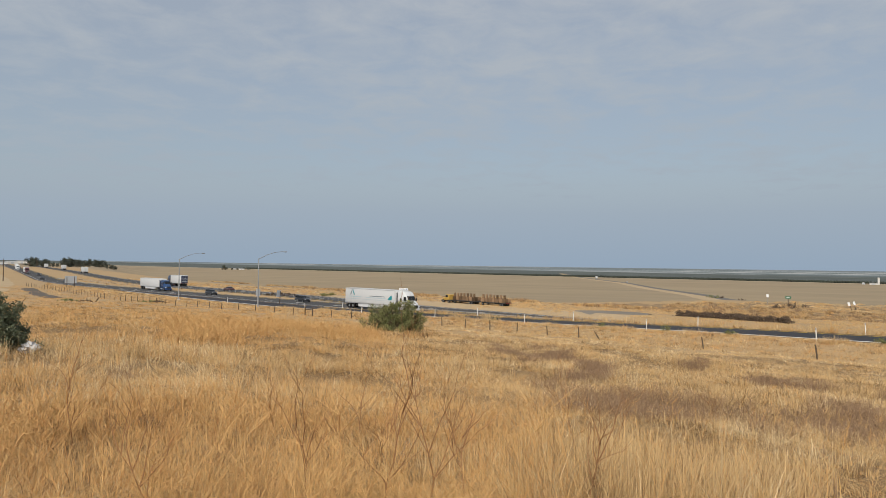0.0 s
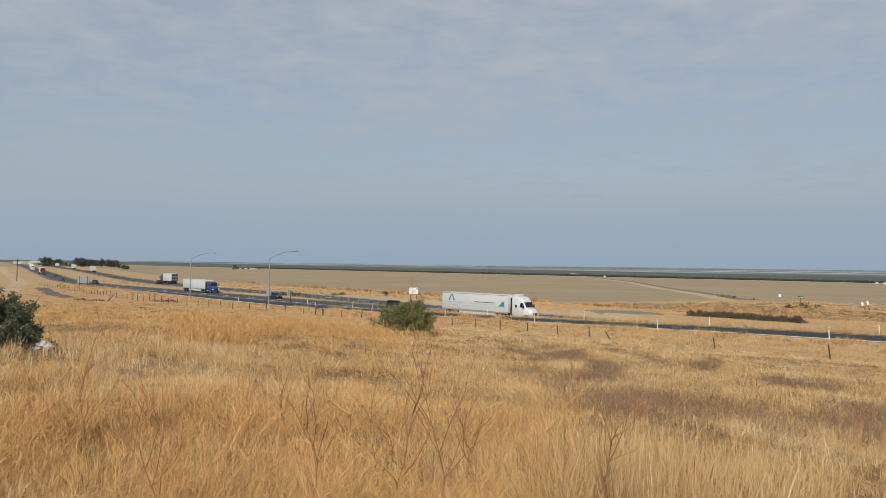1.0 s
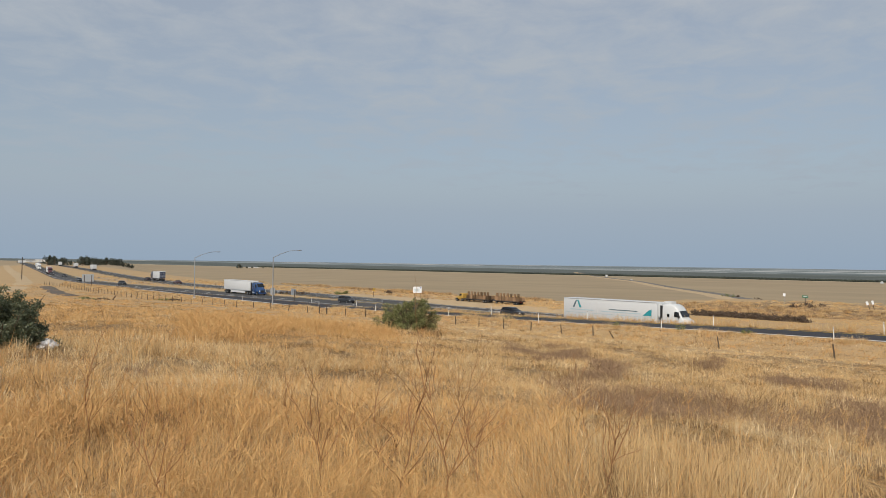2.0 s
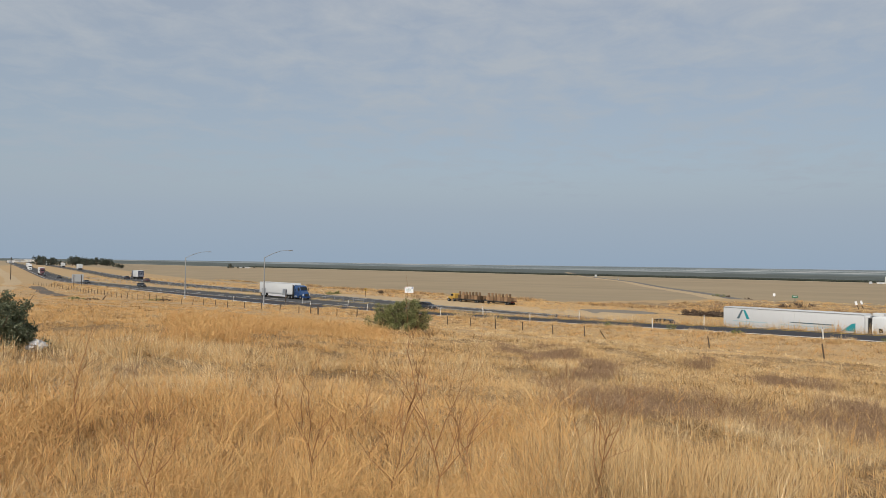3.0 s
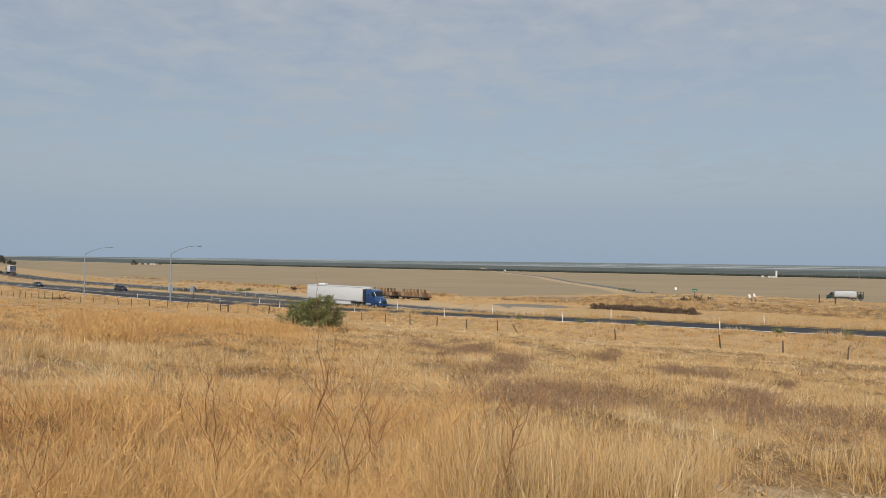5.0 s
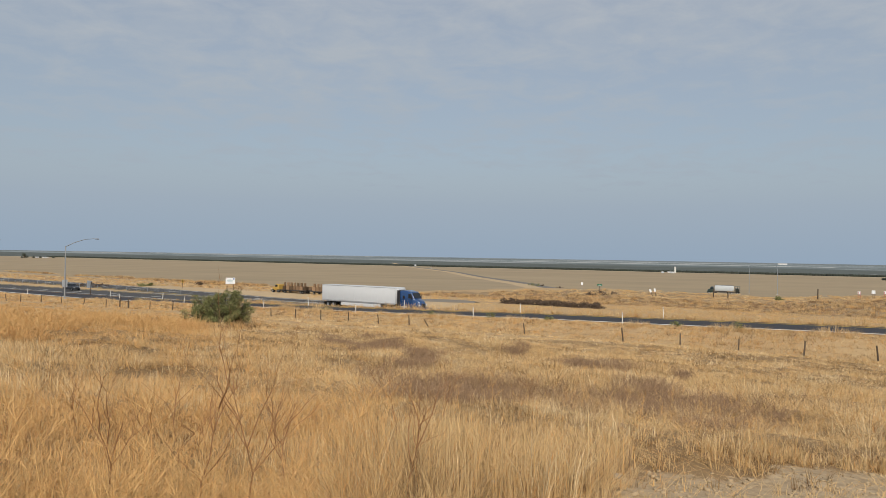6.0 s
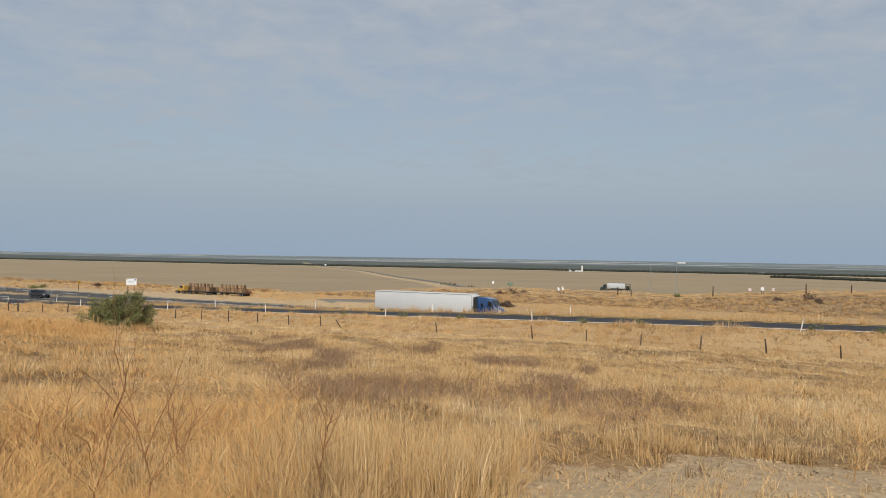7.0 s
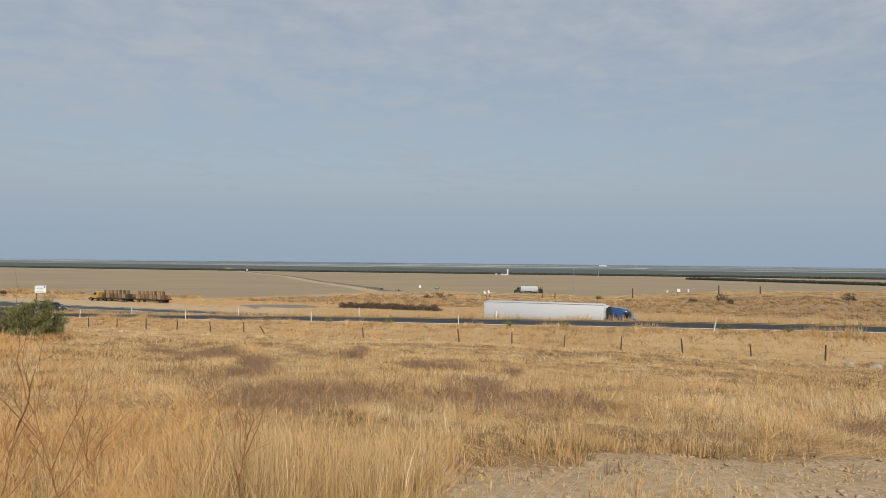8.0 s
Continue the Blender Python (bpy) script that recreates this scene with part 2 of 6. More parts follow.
def plain_material():
    """The valley floor: a tilled tan field, then orchards, then a patchwork of far fields paled and blued with painted
    haze, split by straight field edges.
    """
    m = bpy.data.materials.new("valley_floor")
    m.use_nodes = True
    nt = m.node_tree
    b = nt.nodes["Principled BSDF"]
    b.inputs["Roughness"].default_value = 0.95
    geo = nt.nodes.new("ShaderNodeNewGeometry")
    dot = nt.nodes.new("ShaderNodeVectorMath")
    dot.operation = "DOT_PRODUCT"
    dot.inputs[1].default_value = (0.602, 0.798, 0)
    nt.links.new(geo.outputs["Position"], dot.inputs[0])
    across = nt.nodes.new("ShaderNodeVectorMath")
    across.operation = "DOT_PRODUCT"
    across.inputs[1].default_value = (0.798, -0.602, 0)
    nt.links.new(geo.outputs["Position"], across.inputs[0])
    comb = nt.nodes.new("ShaderNodeCombineXYZ")

    def mul(sock, k):
        n = nt.nodes.new("ShaderNodeMath")
        n.operation = "MULTIPLY"
        n.inputs[1].default_value = k
        nt.links.new(sock, n.inputs[0])
        return n.outputs[0]

    nt.links.new(mul(dot.outputs["Value"], 1 / 130), comb.inputs[0])
    nt.links.new(mul(across.outputs["Value"], 1 / 900), comb.inputs[1])
    vor = nt.nodes.new("ShaderNodeTexVoronoi")
    vor.distance = "CHEBYCHEV"
    vor.inputs["Scale"].default_value = 1.0
    nt.links.new(comb.outputs[0], vor.inputs["Vector"])
    sep = nt.nodes.new("ShaderNodeSeparateColor")
    nt.links.new(vor.outputs["Color"], sep.inputs[0])
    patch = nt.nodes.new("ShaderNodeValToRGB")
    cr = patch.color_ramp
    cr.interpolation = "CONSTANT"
    # far field colours, lightened and blued to stand in for distance haze
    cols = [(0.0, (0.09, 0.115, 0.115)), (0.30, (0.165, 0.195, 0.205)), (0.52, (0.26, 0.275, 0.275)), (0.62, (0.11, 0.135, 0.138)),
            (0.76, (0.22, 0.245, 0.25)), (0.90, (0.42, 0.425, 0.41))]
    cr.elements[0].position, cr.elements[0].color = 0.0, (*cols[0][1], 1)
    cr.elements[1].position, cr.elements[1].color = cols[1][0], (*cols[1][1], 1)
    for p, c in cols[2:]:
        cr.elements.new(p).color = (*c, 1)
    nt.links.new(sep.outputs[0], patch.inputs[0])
    nz = nt.nodes.new("ShaderNodeTexNoise")
    nz.inputs["Scale"].default_value, nz.inputs["Detail"].default_value = 0.012, 6
    nt.links.new(geo.outputs["Position"], nz.inputs["Vector"])
    # tilled field: faint stripes along its long side, broad stains
    stripe = nt.nodes.new("ShaderNodeTexNoise")
    stripe.inputs["Scale"].default_value, stripe.inputs["Detail"].default_value = 1.0, 4
    sc = nt.nodes.new("ShaderNodeCombineXYZ")
    nt.links.new(mul(dot.outputs["Value"], 1 / 28), sc.inputs[0])
    nt.links.new(mul(across.outputs["Value"], 1 / 420), sc.inputs[1])
    nt.links.new(sc.outputs[0], stripe.inputs["Vector"])
    field = nt.nodes.new("ShaderNodeValToRGB")
    field.color_ramp.elements[0].position, field.color_ramp.elements[1].position = 0.3, 0.72
    field.color_ramp.elements[0].color, field.color_ramp.elements[1].color = (0.252, 0.190, 0.110, 1), (0.302, 0.232, 0.138, 1)
    nt.links.new(stripe.outputs["Fac"], field.inputs[0])

    def step(at, soft):
        n = nt.nodes.new("ShaderNodeMapRange")
        n.inputs["From Min"].default_value, n.inputs["From Max"].default_value = at - soft, at + soft
        nt.links.new(dot.outputs["Value"], n.inputs["Value"])
        return n.outputs["Result"]

    def mix(fac, a, c):
        n = nt.nodes.new("ShaderNodeMix")
        n.data_type = "RGBA"
        nt.links.new(fac, n.inputs["Factor"])
        for key, v in (("A", a), ("B", c)):
            if isinstance(v, tuple):
                n.inputs[key].default_value = (*v, 1)
            else:
                nt.links.new(v, n.inputs[key])
        return n.outputs["Result"]

    edge = mix(step(1120, 6), field.outputs[0], (0.43, 0.35, 0.23))
    rows = nt.nodes.new("ShaderNodeTexNoise")
    rows.inputs["Scale"].default_value, rows.inputs["Detail"].default_value = 1.0, 3
    rc = nt.nodes.new("ShaderNodeCombineXYZ")
    nt.links.new(mul(dot.outputs["Value"], 1 / 60), rc.inputs[0])
    nt.links.new(mul(across.outputs["Value"], 1 / 500), rc.inputs[1])
    nt.links.new(rc.outputs[0], rows.inputs["Vector"])
    rr = nt.nodes.new("ShaderNodeValToRGB")
    rr.color_ramp.elements[0].position, rr.color_ramp.elements[1].position = 0.45, 0.72
    rr.color_ramp.elements[0].color, rr.color_ramp.elements[1].color = (0.052, 0.064, 0.056, 1), (0.12, 0.132, 0.115, 1)
    nt.links.new(rows.outputs["Fac"], rr.inputs[0])
    orch = mix(step(1150, 4), edge, rr.outputs[0])
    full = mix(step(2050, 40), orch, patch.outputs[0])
    hsv = nt.nodes.new("ShaderNodeHueSaturation")
    mr = nt.nodes.new("ShaderNodeMapRange")
    mr.inputs["To Min"].default_value, mr.inputs["To Max"].default_value = 0.8, 1.2
    nt.links.new(nz.outputs["Fac"], mr.inputs["Value"])
    nt.links.new(mr.outputs["Result"], hsv.inputs["Value"])
    nt.links.new(full, hsv.inputs["Color"])
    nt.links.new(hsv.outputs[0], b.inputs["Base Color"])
    return m


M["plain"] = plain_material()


def bare_patch(m):
    """Lets pale sandy dirt break through the littered soil where the ground is marked bare."""
    nt = m.node_tree
    b = nt.nodes["Principled BSDF"]
    litter = b.inputs["Base Color"].links[0].from_socket
    mark = nt.nodes.new("ShaderNodeAttribute")
    mark.attribute_name = "bare"
    geo = nt.nodes.new("ShaderNodeNewGeometry")

    def cloud(scale, detail):
        n = nt.nodes.new("ShaderNodeTexNoise")
        n.inputs["Scale"].default_value, n.inputs["Detail"].default_value, n.inputs["Roughness"].default_value = scale, detail, 0.7
        nt.links.new(geo.outputs["Position"], n.inputs["Vector"])
        return n.outputs["Fac"]

    ragged = nt.nodes.new("ShaderNodeMath")
    ragged.operation = "MULTIPLY_ADD"
    nt.links.new(cloud(4.5, 8), ragged.inputs[0])
    ragged.inputs[1].default_value = 2.2
    nt.links.new(mark.outputs["Fac"], ragged.inputs[2])
    fac = nt.nodes.new("ShaderNodeMapRange")
    fac.inputs["From Min"].default_value, fac.inputs["From Max"].default_value = 1.0, 1.35
    nt.links.new(ragged.outputs[0], fac.inputs["Value"])
    sand = nt.nodes.new("ShaderNodeValToRGB")
    sand.color_ramp.elements[0].position, sand.color_ramp.elements[1].position = 0.32, 0.68
    sand.color_ramp.elements[0].color, sand.color_ramp.elements[1].color = (0.27, 0.195, 0.115, 1), (0.45, 0.35, 0.225, 1)
    nt.links.new(cloud(9.0, 10), sand.inputs[0])
    mixed = nt.nodes.new("ShaderNodeMix")
    mixed.data_type = "RGBA"
    nt.links.new(fac.outputs["Result"], mixed.inputs["Factor"])
    nt.links.new(litter, mixed.inputs["A"])
    nt.links.new(sand.outputs[0], mixed.inputs["B"])
    nt.links.new(mixed.outputs["Result"], b.inputs["Base Color"])


bare_patch(M["soil"])

# ---- lie of the land ----
# s runs along the highway, n square to it, away from the camera
U, V = (0.6871, -0.7266), (0.7266, 0.6871)


def bend(s):
    t = np.maximum(0.0, -280.0 - np.asarray(s, float))
    return np.where(t < 120, 0.19 * t * t / 240, 0.19 * (t - 60))


def at(s, n):
    return s * U[0] + n * V[0], s * U[1] + n * V[1]


def sn_of(x, y):
    return x * U[0] + y * U[1], x * V[0] + y * V[1]


def lane(s, q):
    """The plan point at s, q metres out from the highway's base line, which bends away far off."""
    return at(s, q + float(bend(s)))


def smooth(t):
    t = np.clip(t, 0, 1)
    return t * t * (3 - 2 * t)


def ramp_near(s):
    return np.interp(s, [-300, -260, -240, -170, -130, -110, -85, -57, -39, -7, 400], [86.0, 86.0, 84, 79.5, 78.5, 78, 77, 76, 75.3, 75, 75])


def ramp_far(s):
    return np.interp(s, [-300, -260, -150, -135, -110, -85, -57, 400], [86.4, 86.4, 86.4, 86.2, 85.2, 84.6, 84.0, 83.0])


def ramp_z(s):
    return np.interp(s, [-135, -120, -110, -95, -85, -70, -57, -39, -22, -7, 23, 80, 200], [0, 0.2, 0.40, 0.66, 0.86, 1.22, 1.55, 2.08, 2.42, 2.75, 3.32, 4.15, 5.2]) + nb_z(s)


def nb_z(s):
    return np.interp(s, [-900, -600, -400, -300, -235, -143, -100, 0], [0, -0.5, -1.1, -1.05, -0.8, -0.35, -0.12, 0])


def sb_mid(s):
    return np.interp(s, [-600, -420, -354, -265, -180, 0], [123, 123, 121, 112, 107, 107])


def sb_z(s):
    return np.interp(s, [-600, -420, -265, -180, -150, -120, 0], [-0.2, -0.7, -0.5, -0.15, -0.3, -0.65, -0.7])


def hill(s, n):
    m = np.hypot(np.where(n > 0, n, 0.25 * n), np.where(s < 0, 0.38 * s, 0.1 * s))
    return np.interp(m, [0, 5, 10, 16, 22, 33, 51, 69, 80, 100, 150], [7.6, 7.4, 6.9, 6.15, 5.55, 4.3, 2.5, 1.05, -0.05, -0.75, -0.9])


def bank_h(s):
    return np.interp(s, [-115, -80, -60, -34, -16, 5, 14, 80, 200], [0, 0.3, 0.3, 0.0, 1.0, 2.35, 2.75, 3.8, 3.9])


def lattice(x, y, size, seed=0):
    """Smooth random values in 0..1."""
    rng = np.random.RandomState(seed)
    table = rng.rand(64, 64)
    fx, fy = np.asarray(x, float) / size, np.asarray(y, float) / size
    ix, iy = np.floor(fx).astype(int), np.floor(fy).astype(int)
    tx, ty = smooth(fx - ix), smooth(fy - iy)
    g = lambda a, c: table[(ix + a) % 64, (iy + c) % 64]
    return (g(0, 0) * (1 - tx) + g(1, 0) * tx) * (1 - ty) + (g(0, 1) * (1 - tx) + g(1, 1) * tx) * ty


def height(s, n, rough=True):
    s, n = np.asarray(s, float), np.asarray(n, float)
    x, y = at(s, n)
    r = np.hypot(x, y)
    q = n - bend(s)
    rn, rf, rz = ramp_near(s), ramp_far(s), ramp_z(s)
    h = hill(s, n)
    z = h.copy()
    lo = hill(s, np.minimum(n, 69.0 + bend(s)))
    z = np.where(q > 69, lo + (rz - 0.05 - lo) * smooth((q - 69) / (rn - 1.0 - 69)), z)
    z = np.where(q > rn - 1.0, rz - 0.05, z)
    nz = nb_z(s)
    z = np.where(q > rf + 0.4, rz - 0.05 + (nz - rz) * smooth((q - rf - 0.4) / np.maximum(0.3, 86.2 - rf - 0.4)), z)
    z = np.where(q > 86.4, nz - 0.05, z)
    mid, sz = sb_mid(s), sb_z(s)
    z = np.where(q > 99.5, nz - 0.05 + (sz - nz) * smooth((q - 99.5) / np.maximum(1.0, mid - 6.5 - 99.5)), z)
    z = np.where(q > mid - 6.5, sz - 0.05, z)
    bank = bank_h(s) * smooth((n - 136) / 28)
    z = np.where(q > mid + 6.5, sz - 0.05 + (np.maximum(sz, 0.1) - sz) * smooth((q - mid - 6.5) / 4) * smooth((s + 190) / 40) + bank, z)
    far = np.interp(r, [180, 250, 360, 600, 1200, 2000, 3000, 4900], [-0.2, -2.5, -5.8, -8.5, -10.8, -9.8, -8.2, -2.8])
    w = smooth((n - 140 - 48 * smooth((s + 115) / 30)) / 60) * smooth((q - mid - 30) / 25)
    w = w * (1 - smooth((np.maximum(0.0, -s) / np.maximum(n, 1.0) - 2.6) / 0.5) * smooth((-s - 300) / 100))
    z = z * (1 - w) + far * w
    wf = smooth((r - 1600) / 900)
    z = z * (1 - wf) + np.interp(r, [1200, 2000, 3000, 4900], [-10.8, -9.8, -8.2, -2.8]) * wf
    if rough:
        near = smooth((69 - q) / 6) * smooth((400 - r) / 200)
        z = z + near * (0.34 * (lattice(x, y, 2.4, 1) - 0.5) * smooth((r - 3) / 4) + 0.6 * (lattice(x, y, 11.0, 2) - 0.5) * smooth((r - 8) / 15) + 0.15 * (lattice(x, y, 0.8, 3) - 0.5) * smooth((40 - r) / 20))
        rb = smooth((n - 134) / 10) * smooth((260 - n) / 30) * smooth((s + 105) / 20)
        z = z + rb * (0.7 * (lattice(x, y, 6.5, 4) - 0.5) + 0.6 * (lattice(x, y, 2.6, 6) - 0.5))
    return z
from mathutils.bvhtree import BVHTree


# ---- mesh helpers ----
def part(name, bm, mat, parent=None, label=""):
    """Links a bmesh as one mesh object, under its thing or part."""
    me = bpy.data.meshes.new(name)
    bm.to_mesh(me)
    bm.free()
    for m in (mat if isinstance(mat, (list, tuple)) else [mat]):
        me.materials.append(m)
    ob = new(name, me)
    if parent is not None:
        ob.parent = parent
    if label:
        ob["label"] = label
    return ob


def shared(name, me, parent, m=None):
    ob = new(name, me)
    ob.parent = parent
    if m is not None:
        ob.matrix_basis = m
    return ob


def box(bm, x0, x1, y0, y1, z0, z1, bevel=0.0):
    r = bmesh.ops.create_cube(bm, size=1.0, matrix=Matrix.Translation(((x0 + x1) / 2, (y0 + y1) / 2, (z0 + z1) / 2)) @ Matrix.Diagonal((x1 - x0, y1 - y0, z1 - z0, 1)))
    if bevel:
        vs = set(r["verts"])
        es = [e for e in bm.edges if e.verts[0] in vs and e.verts[1] in vs]
        bmesh.ops.bevel(bm, geom=es, offset=bevel, segments=2, affect="EDGES", profile=0.5)
    return bm


def boxed(*a, bevel=0.0):
    return box(bmesh.new(), *a, bevel=bevel)


def tube(bm, points, radii, sides=6, cap=True):
    """A tapered tube along points."""
    rings = []
    pts = [Vector(p) for p in points]
    for i, p in enumerate(pts):
        d = (pts[min(i + 1, len(pts) - 1)] - pts[max(i - 1, 0)]).normalized()
        a = d.cross(Vector((0.31, 0.93, 0.17)))
        if a.length < 1e-3:
            a = d.cross(Vector((1, 0, 0)))
        a.normalize()
        b = d.cross(a)
        r = radii[i] if isinstance(radii, (list, tuple)) else radii
        rings.append([bm.verts.new(p + r * (math.cos(k * math.tau / sides) * a + math.sin(k * math.tau / sides) * b)) for k in range(sides)])
    for r0, r1 in zip(rings, rings[1:]):
        for k in range(sides):
            bm.faces.new((r0[k], r0[(k + 1) % sides], r1[(k + 1) % sides], r1[k]))
    if cap:
        bm.faces.new(rings[0][::-1])
        bm.faces.new(rings[-1])
    return bm


def wheel_bm(radius, width, sides=20):
    """A disc-like ring with rounded shoulders, its axle along y."""
    bm = bmesh.new()
    prof = [(0.55, -0.5), (0.93, -0.5), (1.0, -0.36), (1.0, 0.36), (0.93, 0.5), (0.55, 0.5)]
    rings = [[bm.verts.new((radius * p * math.cos(k * math.tau / sides), width * w, radius * p * math.sin(k * math.tau / sides))) for k in range(sides)] for p, w in prof]
    for r0, r1 in zip(rings, rings[1:] + rings[:1]):
        for k in range(sides):
            bm.faces.new((r0[k], r0[(k + 1) % sides], r1[(k + 1) % sides], r1[k]))
    bmesh.ops.recalc_face_normals(bm, faces=bm.faces)
    return bm


def rim_bm(radius, width, sides=16):
    bm = bmesh.new()
    for side in (-1, 1):
        prof = [(0.57, 0.40), (0.50, 0.30), (0.26, 0.26), (0.20, 0.46), (0.08, 0.48)]
        rings = [[bm.verts.new((radius * p * math.cos(k * math.tau / sides), side * width * w, radius * p * math.sin(k * math.tau / sides))) for k in range(sides)] for p, w in prof]
        for r0, r1 in zip(rings, rings[1:]):
            for k in range(sides):
                bm.faces.new((r0[k], r0[(k + 1) % sides], r1[(k + 1) % sides], r1[k]))
        bm.faces.new(rings[-1])
    bmesh.ops.recalc_face_normals(bm, faces=bm.faces)
    return bm


def loft(sections, inset=0.12, top=0.25):
    """A body lofted through cross-sections (x, half width below, half width above, z low, z high), with rounded shoulders."""
    bm = bmesh.new()
    rings = []
    for x, wl, wh, z0, z1 in sections:
        t = min(top, (z1 - z0) * 0.45)
        k = inset
        ring = [(-wl + k * 0.4, z0), (-wl, z0 + k), (-wh, z1 - t), (-wh + t * 0.35, z1 - t * 0.3), (-wh + t, z1),
                (wh - t, z1), (wh - t * 0.35, z1 - t * 0.3), (wh, z1 - t), (wl, z0 + k), (wl - k * 0.4, z0)]
        rings.append([bm.verts.new((x, y, z)) for y, z in ring])
    n = len(rings[0])
    for r0, r1 in zip(rings, rings[1:]):
        for k in range(n):
            bm.faces.new((r0[k], r0[(k + 1) % n], r1[(k + 1) % n], r1[k]))
    bm.faces.new(rings[0])
    bm.faces.new(rings[-1][::-1])
    bmesh.ops.recalc_face_normals(bm, faces=bm.faces)
    return bm


def shade_smooth(ob, angle=35):
    me = ob.data
    me.polygons.foreach_set("use_smooth", np.ones(len(me.polygons), bool))
    me.set_sharp_from_angle(angle=radians(angle))
    return ob


def slab(bm, quad, thick):
    """A four-cornered plate with a thickness along its normal."""
    p = [Vector(v) for v in quad]
    nrm = (p[1] - p[0]).cross(p[3] - p[0]).normalized() * thick
    a = [bm.verts.new(v) for v in p]
    b = [bm.verts.new(v + nrm) for v in p]
    bm.faces.new(a[::-1])
    bm.faces.new(b)
    for i in range(4):
        bm.faces.new((a[i], a[(i + 1) % 4], b[(i + 1) % 4], b[i]))
    return bm


def bulk_mesh(name, verts, faces_flat, sizes, mat, smooth_on=False):
    """A large mesh from numpy arrays."""
    me = bpy.data.meshes.new(name)
    me.vertices.add(len(verts))
    me.vertices.foreach_set("co", np.asarray(verts, np.float32).ravel())
    me.loops.add(len(faces_flat))
    me.loops.foreach_set("vertex_index", np.asarray(faces_flat, np.int32))
    starts = np.concatenate([[0], np.cumsum(sizes)[:-1]]).astype(np.int32)
    me.polygons.add(len(sizes))
    me.polygons.foreach_set("loop_start", starts)
    for m in (mat if isinstance(mat, (list, tuple)) else [mat]):
        me.materials.append(m)
    me.update(calc_edges=True)
    me.validate()
    return me


# ---- ground ----
def bare_depth(x, y):
    """Metres by which a point lies inside the bare sandy dirt at the camera's feet."""
    az, r = np.degrees(np.arctan2(x, y)), np.hypot(x, y)
    edge = np.interp(az, [12, 17, 24, 30, 35, 41, 45, 50, 58, 80], [0, 5.0, 5.4, 6.1, 7.1, 8.2, 8.1, 8.6, 9.6, 9.8])
    edge = edge + 1.3 * (lattice(x, y, 1.1, 12) - 0.5) + 0.6 * (lattice(x, y, 0.4, 13) - 0.5)
    return np.where((az > 12) & (az < 100), edge - r, -5.0)


def bare_dirt(x, y, grow):
    return bare_depth(x, y) > -grow


def spread(core, growth, limit):
    out, step = [], growth
    x = core
    while x < limit:
        x += step
        step *= 1.22
        out.append(min(x, limit))
    return out


